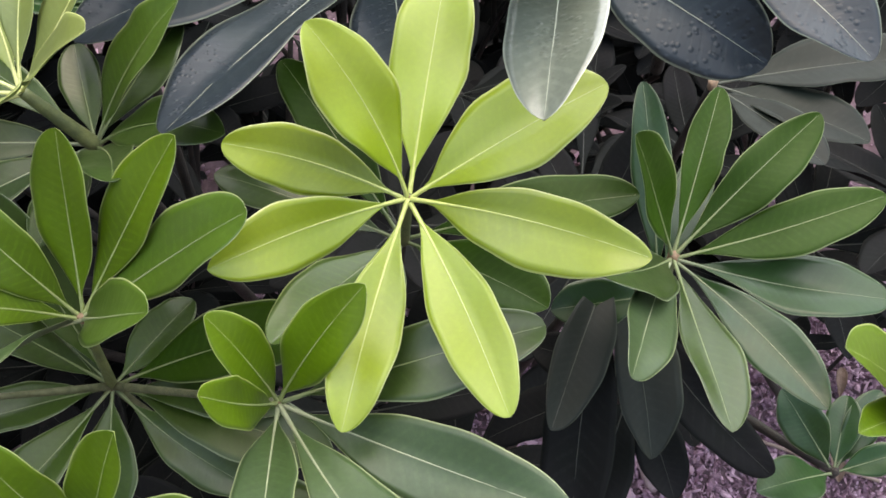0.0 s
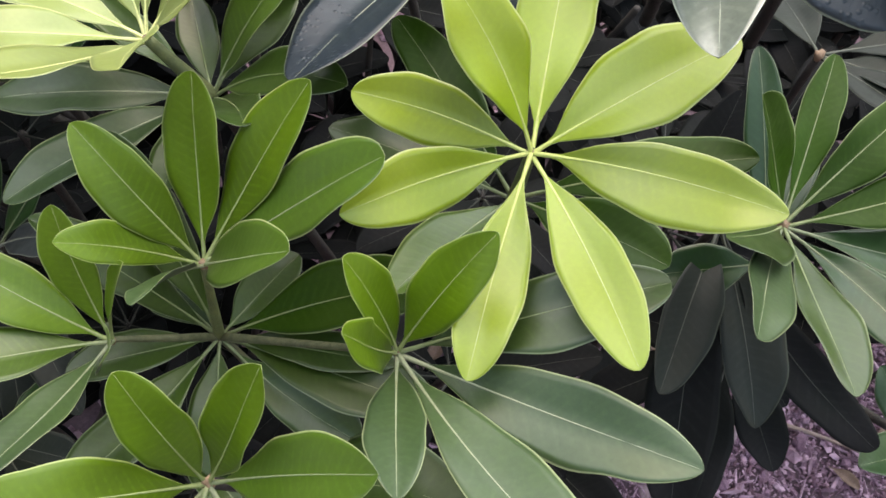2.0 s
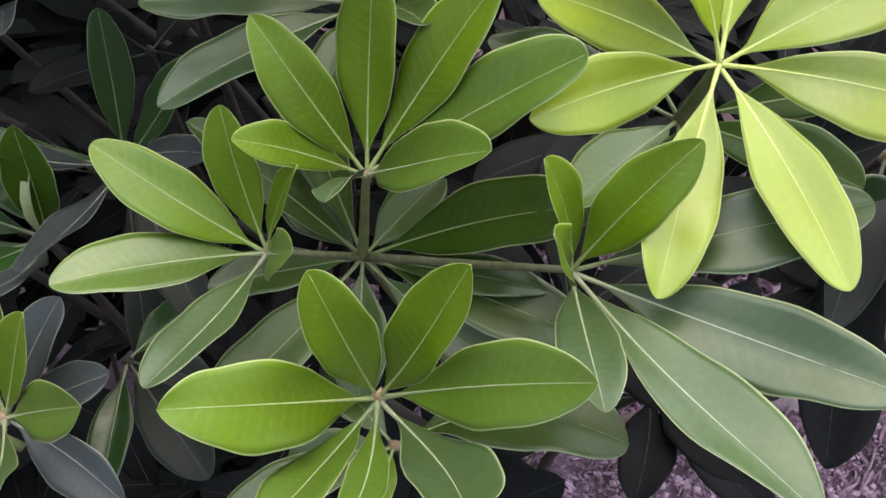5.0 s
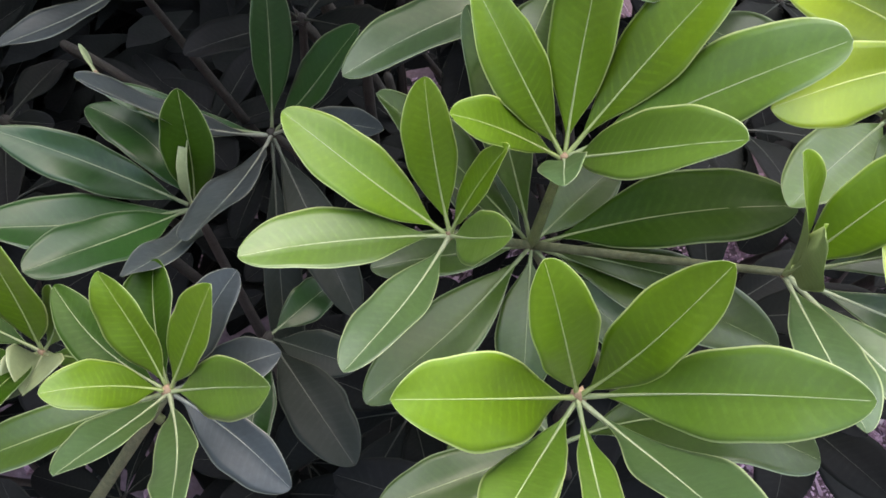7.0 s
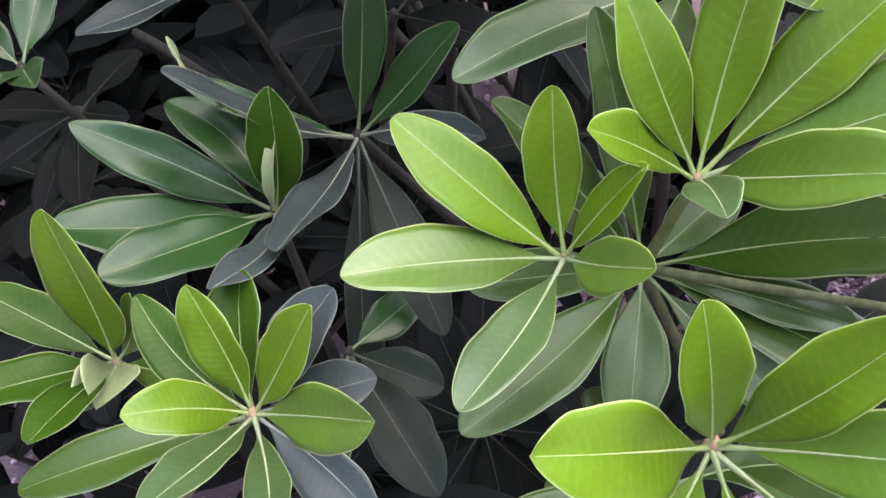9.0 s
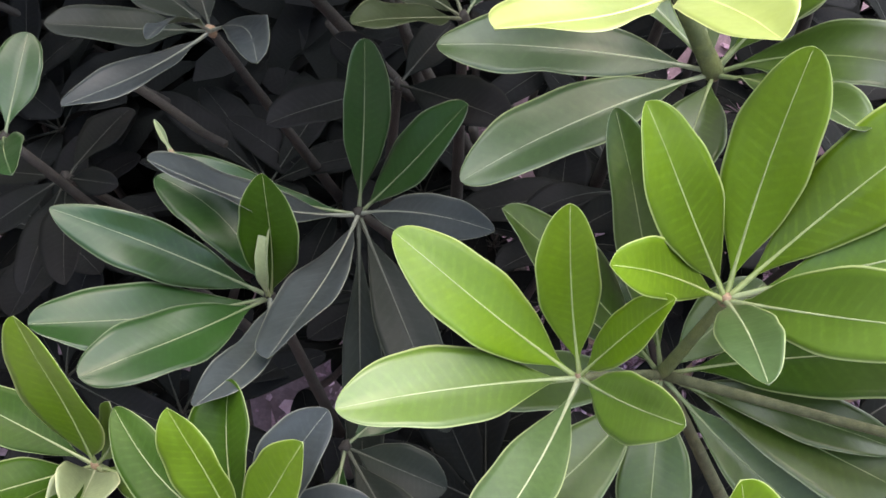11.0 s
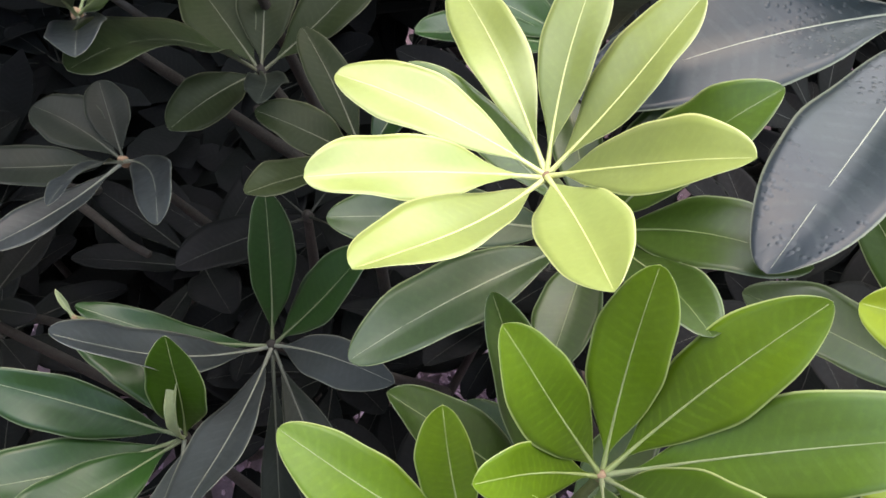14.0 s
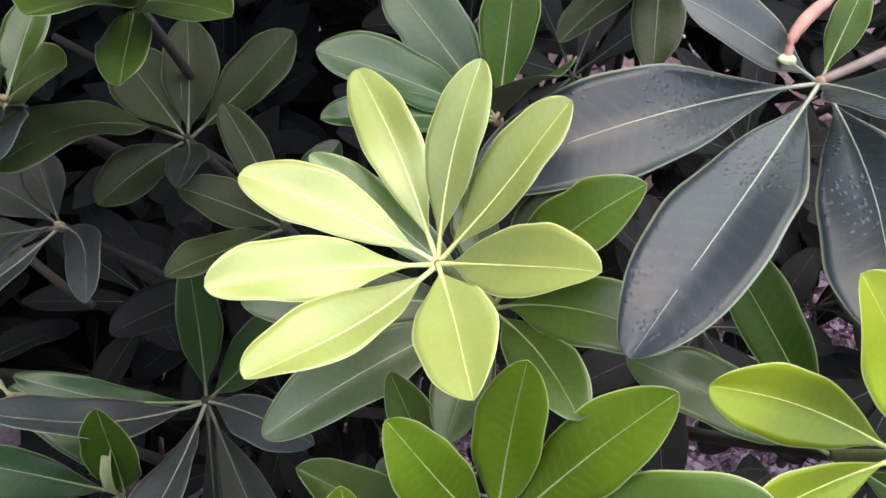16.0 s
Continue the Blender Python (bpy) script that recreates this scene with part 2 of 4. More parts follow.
def tube(bm, points, radii, sides=8):
    """A round stem through points, closed at both ends."""
    rings = []
    n = len(points)
    for i, p in enumerate(points):
        d = (points[min(i + 1, n - 1)] - points[max(i - 1, 0)]).normalized()
        a = d.cross(Vector((0.31, 0.87, 0.38))).normalized()
        b = d.cross(a)
        rings.append([bm.verts.new(p + radii[i] * (math.cos(k * math.tau / sides) * a + math.sin(k * math.tau / sides) * b)) for k in range(sides)])
    for r, s in zip(rings, rings[1:]):
        for k in range(sides):
            bm.faces.new((r[k], r[(k + 1) % sides], s[(k + 1) % sides], s[k]))
    bm.faces.new(rings[0][::-1])
    bm.faces.new(rings[-1])


def bowed(a, b, c, n=8):
    """Points on the curve from a over b to c."""
    return [a * (1 - t) ** 2 + b * 2 * t * (1 - t) + c * t * t for t in (i / n for i in range(n + 1))]


def leaf_mesh(length, width, arch, sway, shape, rng, tip=0.53, skew=0.0, notch=0.0, fold=0.28, curl=0.0, nl=21, nc=4):
    """Blade and rib of one leaf: x along, y across, z up from its face.
    shape sets where it is widest, tip how blunt it ends, skew how much wider its left half is."""
    petiole = 0.085
    bm = bmesh.new()
    uv = bm.loops.layers.uv.new("UVMap")
    ph1, ph2, wav = rng.uniform(0, 6.28), rng.uniform(0, 6.28), rng.uniform(0.006, 0.018)
    notch_at, notch_side = rng.uniform(0.55, 0.8), rng.choice((-1, 1))
    cols = [-1.0] + [-(1 - i / nc) for i in range(1, nc)] + [0.0] + [i / nc for i in range(1, nc)] + [1.0]
    cols = [math.copysign(abs(c) ** 0.85, c) for c in cols]

    def spine(s):
        rise = arch * length * 4 * s * (1 - s) - 0.012 * length * max(0, s - 0.8) * 5
        return Vector((length * s, sway * length * math.sin(math.pi * s), rise))

    def half(s, side):
        q = (s - petiole) / (1 - petiole)
        if q <= 0:
            return 0.0009
        if q >= 1:
            return 0.0
        f = max(0.0, math.sin(math.pi * q ** shape)) ** (tip if q > 0.5 else 1.0 - (1 - tip) * q * 2)
        f *= (1 + side * skew) * (1 + 0.028 * math.sin(9 * q + ph1 + 1.3 * side) + 0.019 * math.sin(23 * q + ph2 * side))
        if notch and side == notch_side:
            f *= 1 - notch * math.exp(-((q - notch_at) / 0.07) ** 2)
        return max(0.0009 * (1 - q), 0.5 * width * f)

    steps = [petiole * i / 2 for i in range(2)] + [petiole + (1 - petiole) * (1 - (1 - i / (nl - 2)) ** 1.55) for i in range(nl - 1)]
    faces = []
    for layer, drop in (("top", 0.0), ("under", -0.00045)):
        rows = []
        for s in steps:
            mid = spine(s)
            row = []
            for c in cols:
                h = half(s, 1 if c >= 0 else -1)
                y = c * h
                z = abs(y) * fold - c * c * h * fold * 0.12
                z += wav * length * math.sin(3.1 * s * 4 + ph1 + (1.7 if c > 0 else 0)) * abs(c) ** 1.5 * min(1, h / (0.25 * width + 1e-6))
                z += curl * abs(c) ** 1.6 * h
                thin = drop * (1 - 0.85 * abs(c) ** 3)
                row.append(bm.verts.new((mid.x, mid.y + y, mid.z + z + thin)))
            rows.append(row)
        for i in range(len(rows) - 1):
            for j in range(len(cols) - 1):
                quad = (rows[i][j], rows[i][j + 1], rows[i + 1][j + 1], rows[i + 1][j])
                f = bm.faces.new(quad if layer == "top" else quad[::-1])
                f.material_index = 0 if layer == "top" else 1
                us = ((j, i), (j + 1, i), (j + 1, i + 1), (j, i + 1))
                if layer == "under":
                    us = us[::-1]
                for loop, (a, b) in zip(f.loops, us):
                    loop[uv].uv = (0.5 + 0.5 * cols[a], steps[b])
        faces.append(rows)
    top, under = faces
    for j in (0, len(cols) - 1):
        for i in range(len(steps) - 1):
            quad = (top[i][j], top[i + 1][j], under[i + 1][j], under[i][j])
            f = bm.faces.new(quad if j == 0 else quad[::-1])
            for loop in f.loops:
                loop[uv].uv = (0.0 if j == 0 else 1.0, steps[i])
    rib = bmesh.new()
    pts = [spine(s) for s in [0.0, 0.03, 0.06, 0.1, 0.16, 0.24, 0.34, 0.46, 0.58, 0.70, 0.82, 0.90, 0.985]]
    wide = [0.00135, 0.0012, 0.00115, 0.00105, 0.00086, 0.00068, 0.00052, 0.00041, 0.00033, 0.00026, 0.0002, 0.00015, 0.00009]
    size = 0.55 + 0.40 * min(1.05, length / 0.1)
    tube(rib, [p + Vector((0, 0, -0.25 * w * size)) for p, w in zip(pts, wide)], [w * size for w in wide], 6)
    return bm, rib


def leaf_frame(centre, az, el, roll):
    """The pose of a leaf that leaves centre along azimuth az, rising el degrees, rolled about its own length."""
    a, e = radians(az), radians(el)
    x = Vector((math.cos(a) * math.cos(e), math.sin(a) * math.cos(e), math.sin(e)))
    z = (Vector((0, 0, 1)) - x * x.z).normalized()
    y = z.cross(x)
    m = Matrix((x, y, z)).transposed().to_4x4()
    return Matrix.Translation(centre) @ m @ Matrix.Rotation(radians(roll), 4, "X")


KINDS = {
    "pale": "pale yellow-green newest whorl of waxy leaves on a green stem",
    "lime": "bright lime-green young whorl of waxy leaves with pale ribs",
    "young": "fresh green whorl of glossy leaves with pale yellow rims",
    "mid": "mid-green whorl of long glossy leaves with pale ribs",
    "mature": "deep green whorl of older leathery leaves in the shrub",
    "old": "dark blue-green whorl of old leathery leaves in shade",
    "wax": "dark whorl of big waxy leaves with a grey sheen",
    "fold": "pale folded young leaf on a thin stem",
    "rich": "rich dark green whorl of long leathery leaves",
    "dim": "dull grey-green whorl of old leaves, shade in their colour",
    "deep": "blackish green whorl of old leaves low down, shade in their colour",
}


def shoot(tone, centre, foot, thick=0.0030, seed=1, label="", bend=(0, 0, 0), stem_of=None, rows=32):
    """One leafy shoot: a stem from foot up to centre, with its bud. leaf() adds the leaves."""
    rng = random.Random(seed)
    c, f = Vector(centre), Vector(foot)
    top = tagged(new("leafy_shoot"), label or KINDS[tone], "plant shoot", "shoots of the shrub")
    top.location = f
    back = Matrix.Translation(-f)
    bm = bmesh.new()
    mid = c.lerp(f, 0.5) + Vector(bend)
    pts = bowed(c - f + Vector((0, 0, 0.001)), mid - f, Vector((0, 0, 0)), 10)
    long_stem = (c - f).length > 0.2
    tube(bm, pts, [thick * (0.75 + (0.9 if long_stem else 0.45) * i / 10 + 0.06 * rng.random()) for i in range(11)], 10)
    part("stem", bm, stem_of or (STEM_WOOD if long_stem else STEM_GREEN), top)
    crown = bmesh.new()
    bmesh.ops.create_icosphere(crown, subdivisions=2, radius=thick * (0.45 if tone in ("pale", "lime") else 1.0))
    for v in crown.verts:
        v.co = Vector((v.co.x, v.co.y, v.co.z * 1.5)) * (1 + 0.5 * noise.noise(v.co * 700 + c * 50)) + (c - f)
    part("bud", crown, BUD_BROWN if tone in ("pale", "lime") else STEM_WOOD if tone in ("old", "deep") else BUD_BROWN, top)
    return {"top": top, "centre": c, "back": back, "rng": rng, "tone": tone, "rows": rows}


def leaf(w, az, el, length, width, roll, arch, sway, shape, kind, tip=0.53, skew=0.0, notch=None):
    """One leaf of the shoot w: the way it points and rises, its size, roll, bend and outline, and its kind."""
    rng = w["rng"]
    if notch is None:
        notch = rng.choice((0, 0, 0, 0.04, 0.07))
    blade, rib = leaf_mesh(length, width, arch, sway, shape, rng, tip, skew, notch, 1.3 if kind == "fold" else 0.28, nl=w["rows"])
    ob = part("leaf", blade, LEAF[kind], w["top"], "" if kind == w["tone"] else KIND_LEAF[kind])
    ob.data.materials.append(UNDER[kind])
    ob.matrix_local = w["back"] @ leaf_frame(w["centre"] + Vector((0, 0, rng.uniform(-0.0015, 0.0008))), az, el, roll)
    part("midrib", rib, RIB[kind], ob, "pale raised midrib")
    return ob


KIND_LEAF = {"pale": "pale yellow-green leaf", "lime": "bright lime-green leaf", "young": "fresh green leaf", "mid": "mid-green leaf", "mature": "deep green older leaf", "old": "dark blue-green old leaf", "fold": "pale folded young leaf", "wax": "dark waxy leaf with a grey sheen", "deep": "blackish green leaf, shade in its colour", "sheen_grey": "pale grey-green leaf with water drops, sheen in its colour", "rich": "rich dark green leaf", "olive": "dull olive-green leaf, shade in its colour", "sheen_green": "grey-green leaf with sky sheen in its colour", "haze": "dull grey old leaf, dust and sky sheen in its colour", "dim": "dull grey-green leaf, shade in its colour"}

# ---- ground ----
def ground_height(x, y):
    return 0.018 * noise.noise((x * 5, y * 5, 0.3)) + 0.008 * noise.noise((x * 19, y * 19, 1.7))


def build_ground():
    bm = bmesh.new()
    xs = [-400, -60, -12, -5] + [-3 + i * 0.05 for i in range(121)] + [5, 12, 60, 400]
    grid = [[bm.verts.new((x, y, ground_height(x, y) if abs(x) < 3.01 and abs(y) < 3.01 else 0.0)) for x in xs] for y in xs]
    for a, b in zip(grid, grid[1:]):
        for i in range(len(xs) - 1):
            bm.faces.new((a[i], a[i + 1], b[i + 1], b[i]))
    ob = part("ground", bm, SOIL, None)
    tagged(ob, "purplish brown soil and crumbled mulch under the shrub", "ground", kind="structure")


build_ground()


def build_chips():
    """Crumbs of mulch, bark and small stones in loose heaps, joined into one."""
    rng = random.Random(5)
    bm = bmesh.new()
    for k in range(34000):
        if k < 27000:
            x, y = rng.uniform(-0.35, 0.85), rng.uniform(0.28, 0.95)
            r = 0.0026 + 0.007 * rng.random() ** 4
        else:
            x, y = rng.uniform(-1.3, 1.6), rng.uniform(-0.3, 2.0)
            r = 0.004 + 0.012 * rng.random() ** 3
        heap = 0.010 * max(0.0, noise.noise((x * 40, y * 40, 4.0))) + 0.006 * rng.random()
        long = rng.random() < 0.22
        m = Matrix.Translation((x, y, ground_height(x, y) + r * 0.2 + heap)) @ Euler((rng.uniform(-0.8, 0.8), rng.uniform(-0.8, 0.8), rng.uniform(0, 6.28))).to_matrix().to_4x4()
        sx, sy, sz = r * (rng.uniform(2.2, 4.0) if long else rng.uniform(0.8, 1.5)), r * (0.35 if long else rng.uniform(0.6, 1.0)), r * rng.uniform(0.45, 1.0)
        vs = []
        for i in range(5):
            a = i * math.tau / 5 + rng.uniform(-0.3, 0.3)
            vs.append(bm.verts.new(m @ Vector((sx * math.cos(a), sy * math.sin(a), rng.uniform(-0.2, 0.2) * sz))))
        t = bm.verts.new(m @ Vector((rng.uniform(-0.3, 0.3) * sx, rng.uniform(-0.3, 0.3) * sy, sz)))
        for i in range(5):
            bm.faces.new((vs[i], vs[(i + 1) % 5], t))
    ob = part("mulch", bm, CHIP, None)
    for p in ob.data.polygons:
        p.use_smooth = False
    tagged(ob, "scattered pinkish brown mulch crumbs and small stones", "mulch", kind="stuff")


build_chips()

# ---- unseen plain walls added in front and behind, to block low sky ----
def build_wall(name, y, height):
    bm = bmesh.new()
    bmesh.ops.create_cube(bm, size=1.0, matrix=Matrix.Translation((0, y, height / 2 - 0.05)) @ Matrix.Diagonal((14, 0.3, height, 1)))
    ob = part(name, bm, WALL, None)
    for p in ob.data.polygons:
        p.use_smooth = False
    tagged(ob, "plain grey-brown wall, unseen, added to block low sky", "wall", kind="structure")


WALL = plain_material("sky_block_wall", (0.16, 0.145, 0.13), (0.21, 0.195, 0.17), 3, 0.9, 0.003)
build_wall("sky_block_south", -3.1, 3.2)
build_wall("sky_block_north", 2.7, 1.35)

# ---- shoots of the shrub that stand nearest ----
w = shoot("lime", (-0.015, 0.242, 1.180), (-0.020, 0.258, 1.125), seed=11)
leaf(w, 141, 56, 0.087, 0.036, -1, 0.036, -0.030, 1.36, "lime", 0.51, 0.10)
leaf(w, 80, 26, 0.111, 0.036, 0, 0.001, 0.004, 1.3, "lime")
leaf(w, 19, 26, 0.097, 0.042, 9, 0.021, 0.001, 1.20, "lime", 0.54, 0.04)
leaf(w, -27, 14, 0.109, 0.032, 29, 0.033, 0.021, 1.19, "lime", 0.58, -0.22)
leaf(w, -68, -2, 0.107, 0.028, 11, 0.015, 0.019, 1.35, "lime", 0.53, -0.06)
leaf(w, -104, -11, 0.104, 0.027, -6, 0.013, -0.013, 1.44, "lime", 0.53, 0.08)
leaf(w, -147, 12, 0.092, 0.029, -49, -0.035, -0.022, 1.33, "lime", 0.62, 0.01)
leaf(w, 176, 23, 0.082, 0.028, -35, -0.069, -0.046, 1.24, "lime", 0.50, 0.03)
w = shoot("young", (-0.158, 0.202, 1.146), (-0.168, 0.206, 1.070), seed=12, thick=0.0023, stem_of=STEM_GREEN)
leaf(w, 157, 61, 0.085, 0.026, -16, 0.011, 0.010, 1.26, "young", 0.53, 0.08)
leaf(w, 83, 63, 0.090, 0.026, -6, -0.028, 0.016, 1.31, "young", 0.48, 0.02)
leaf(w, 33, 52, 0.103, 0.029, 11, -0.017, 0.018, 1.36, "young", 0.61, 0.01)
leaf(w, -0, 43, 0.116, 0.032, 18, -0.008, 0.012, 1.46, "mid", 0.41, 0.04)
leaf(w, -36, 48, 0.099, 0.028, 26, 0.026, -0.017, 1.12, "mid", 0.52, 0.07)
leaf(w, -90, 49, 0.088, 0.018, 23, 0.024, 0.010, 1.28, "sheen_green", 0.60, 0.01)
leaf(w, -147, 49, 0.073, 0.019, -28, -0.007, -0.032, 1.43, "young", 0.57, -0.09)
w = shoot("mid", (-0.070, 0.166, 1.137), (-0.168, 0.206, 1.070), seed=13, thick=0.0019, stem_of=STEM_GREY)
leaf(w, -176, 79, 0.076, 0.024, -20, 0.045, 0.013, 1.20, "young", 0.54, 0.01)
leaf(w, 23, 57, 0.080, 0.026, 27, 0.042, 0.011, 1.19, "young", 0.56, -0.01)
leaf(w, -107, 66, 0.088, 0.020, -69, -0.000, 0.021, 1.30, "young", 0.53, 0.04)
leaf(w, 10, 16, 0.118, 0.034, 7, 0.019, -0.001, 1.34, "mature", 0.46, -0.11)
leaf(w, -25, 10, 0.133, 0.034, 20, 0.016, -0.008, 1.31, "sheen_green", 0.59, -0.02)
leaf(w, -54, 17, 0.134, 0.032, -10, -0.003, -0.026, 1.41, "sheen_green", 0.58, 0.14)
leaf(w, -84, 32, 0.093, 0.024, -4, 0.004, -0.005, 1.36, "sheen_green", 0.60, -0.01)
w = shoot("mature", (0.120, 0.267, 1.096), (0.114, 0.254, 1.081), seed=14)
leaf(w, 176, 70, 0.100, 0.034, -22, 0.004, 0.009, 1.31, "rich", 0.56, -0.00)
leaf(w, 71, 28, 0.096, 0.022, 6, 0.025, 0.001, 1.42, "rich", 0.53, -0.08)
leaf(w, 38, 26, 0.106, 0.028, 14, 0.019, 0.009, 1.27, "rich", 0.58, -0.17)
leaf(w, 9, 18, 0.110, 0.031, 10, 0.011, -0.021, 1.28, "rich", 0.56, -0.13)
leaf(w, -12, -1, 0.111, 0.038, -2, 0.002, -0.041, 1.42, "old", 0.50, -0.04)
leaf(w, -60, 10, 0.109, 0.029, 9, 0.014, 0.028, 1.51, "old", 0.57, -0.01)
leaf(w, -89, 19, 0.119, 0.027, -10, -0.003, -0.001, 1.42, "mature", 0.61, 0.16)
leaf(w, -113, 30, 0.123, 0.027, -26, -0.002, -0.017, 1.35, "sheen_green", 0.54, 0.10)
leaf(w, -135, 41, 0.089, 0.038, -16, 0.005, 0.027, 1.31, "mature", 0.54, 0.02)
w = shoot("mature", (-0.168, 0.206, 1.070), (-0.100, 0.183, 0.928), seed=15, stem_of=STEM_GREY)
leaf(w, -126, -3, 0.108, 0.032, 1, 0.014, 0.039, 1.32, "mature", 0.55, -0.02)
leaf(w, -86, -20, 0.071, 0.029, 2, 0.025, 0, 1.3, "mature")
leaf(w, 6, 20, 0.120, 0.040, 3, 0.031, 0.024, 1.35, "rich", 0.50, -0.01)
leaf(w, -18, 0, 0.12, 0.038, 0, 0.025, 0, 1.3, "mature")
leaf(w, -33, -9, 0.090, 0.029, 20, 0.034, -0.035, 1.84, "mature", 0.45, 0.16)
leaf(w, -10, 5, 0.094, 0.022, 0, 0.025, 0, 1.3, "mature")
leaf(w, 51, 11, 0.059, 0.025, 8, 0.025, 0, 1.3, "mature")
leaf(w, 140, 10, 0.063, 0.029, -16, 0.025, 0, 1.3, "mature")
leaf(w, -161, 4, 0.077, 0.026, 0, 0.025, 0, 1.3, "mature")
leaf(w, 128, 61, 0.12, 0.024, 0, 0.025, 0, 1.3, "mature")
leaf(w, 172, 53, 0.113, 0.027, 0, 0.025, 0, 1.3, "mature")
w = shoot("young", (-0.201, 0.176, 1.120), (-0.168, 0.206, 1.070), seed=16, thick=0.0018, stem_of=STEM_GREY)
leaf(w, 166, 37, 0.086, 0.027, -10, 0.021, 0.019, 1.21, "young", 0.50, 0.06)
leaf(w, 114, 65, 0.071, 0.021, -14, 0.002, 0.016, 1.31, "young", 0.52, 0.10)
leaf(w, 8, 70, 0.065, 0.017, 12, 0.029, -0.007, 1.25, "young", 0.55, -0.06)
leaf(w, -53, 55, 0.080, 0.021, 51, 0.003, -0.015, 1.32, "mid", 0.53, -0.04)
leaf(w, -106, 24, 0.092, 0.022, 4, -0.005, 0.027, 1.38, "sheen_green", 0.55, -0.07)
leaf(w, -151, 23, 0.090, 0.029, -0, 0.027, -0.006, 1.29, "mid", 0.53, -0.01)
w = shoot("young", (-0.143, 0.109, 1.128), (-0.143, 0.199, 0.848), seed=17)
leaf(w, 148, 75, 0.080, 0.024, -23, 0.037, 0.007, 1.23, "young", 0.48, -0.02)
leaf(w, 15, 68, 0.097, 0.024, 32, 0.020, -0.024, 1.21, "young", 0.51, 0.11)
leaf(w, -16, 45, 0.111, 0.030, 25, 0.003, 0.012, 1.45, "mid", 0.58, -0.02)
leaf(w, -145, 48, 0.101, 0.031, -30, 0.015, 0.003, 1.32, "young", 0.52, 0.04)
leaf(w, -84, 49, 0.104, 0.014, -14, -0.057, 0.026, 1.51, "mid", 0.59, 0.02)
leaf(w, -109, 38, 0.091, 0.025, 20, -0.042, -0.025, 1.55, "mid", 0.58, 0.07)
leaf(w, -58, 48, 0.115, 0.030, -15, -0.060, 0.061, 1.60, "sheen_green", 0.53, 0.04)
w = shoot("old", (-0.320, 0.277, 1.039), (-0.260, 0.387, 0.729), seed=18)
leaf(w, 84, 67, 0.094, 0.022, 29, 0.008, -0.009, 1.40, "old", 0.45, -0.07)
leaf(w, 30, 47, 0.085, 0.027, 7, 0.008, -0.024, 1.26, "old", 0.56, 0.06)
leaf(w, -24, 36, 0.101, 0.023, 14, 0.033, 0.022, 1.27, "haze", 0.51, -0.16)
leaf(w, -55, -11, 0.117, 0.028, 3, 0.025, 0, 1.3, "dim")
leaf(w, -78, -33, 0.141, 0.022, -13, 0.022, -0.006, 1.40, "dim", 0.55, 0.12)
leaf(w, -89, 31, 0.127, 0.029, 18, -0.016, 0.022, 1.37, "haze", 0.47, -0.05)
leaf(w, -169, 32, 0.097, 0.017, -4, 0.003, 0.057, 1.34, "old", 0.49, 0.02)
leaf(w, -142, 51, 0.123, 0.029, 9, -0.050, 0.039, 1.31, "haze", 0.50, 0.02)
w = shoot("old", (-0.348, 0.222, 1.041), (-0.378, 0.272, 0.701), seed=19)
leaf(w, -175, 37, 0.104, 0.026, -21, 0.025, -0.012, 1.15, "old", 0.62, 0.16)
leaf(w, -143, 30, 0.107, 0.033, -11, -0.010, 0.029, 1.32, "old", 0.51, 0.06)
leaf(w, -125, 27, 0.096, 0.032, -8, 0.030, 0.031, 1.40, "old", 0.46, 0.07)
leaf(w, -79, 43, 0.115, 0.020, -9, -0.013, 0.074, 1.28, "haze", 0.57, 0.02)
leaf(w, 73, 75, 0.078, 0.027, 26, 0.050, -0.039, 1.26, "rich", 0.55, 0.00)
leaf(w, 148, 18, 0.082, 0.032, 4, 0.043, -0.102, 1.15, "old", 0.59, 0.00)
leaf(w, 71, 73, 0.054, 0.007, 8, 0.160, -0.066, 1.30, "fold", 0.55, -0.03)
w = shoot("young", (-0.310, 0.103, 1.088), (-0.400, 0.060, 0.940), seed=20, thick=0.003, stem_of=STEM_GREY)
leaf(w, 131, 56, 0.062, 0.020, -25, 0.016, -0.032, 1.22, "young", 0.58, 0.14)
leaf(w, 110, 17, 0.059, 0.027, -19, 0.038, 0.027, 1.35, "rich", 0.53, 0.19)
leaf(w, 35, 62, 0.074, 0.022, 16, 0.008, -0.012, 1.30, "young", 0.57, -0.01)
leaf(w, -12, 43, 0.080, 0.025, 39, -0.003, 0.009, 1.38, "mid", 0.54, -0.02)
leaf(w, -27, -10, 0.066, 0.023, 19, 0.017, 0.045, 1.28, "haze", 0.56, -0.18)
leaf(w, -94, 49, 0.084, 0.019, -3, 0.011, 0.023, 1.25, "sheen_green", 0.56, -0.07)
leaf(w, -145, 47, 0.056, 0.022, -10, 0.037, -0.028, 1.23, "young", 0.54, 0.05)
leaf(w, -57, 43, 0.105, 0.017, -2, -0.030, 0.022, 1.41, "sheen_green", 0.56, -0.03)
leaf(w, 22, 16, 0.052, 0.023, 1, 0.019, -0.000, 1.30, "haze", 0.54, -0.03)
leaf(w, 57, 39, 0.063, 0.024, 2, 0.021, 0.014, 1.35, "haze", 0.55, -0.00)
leaf(w, -153, -7, 0.098, 0.023, 0, 0.025, 0, 1.3, "mature")
leaf(w, 150, 18, 0.067, 0.020, -7, 0.018, 0.073, 1.10, "rich", 0.58, 0.02)
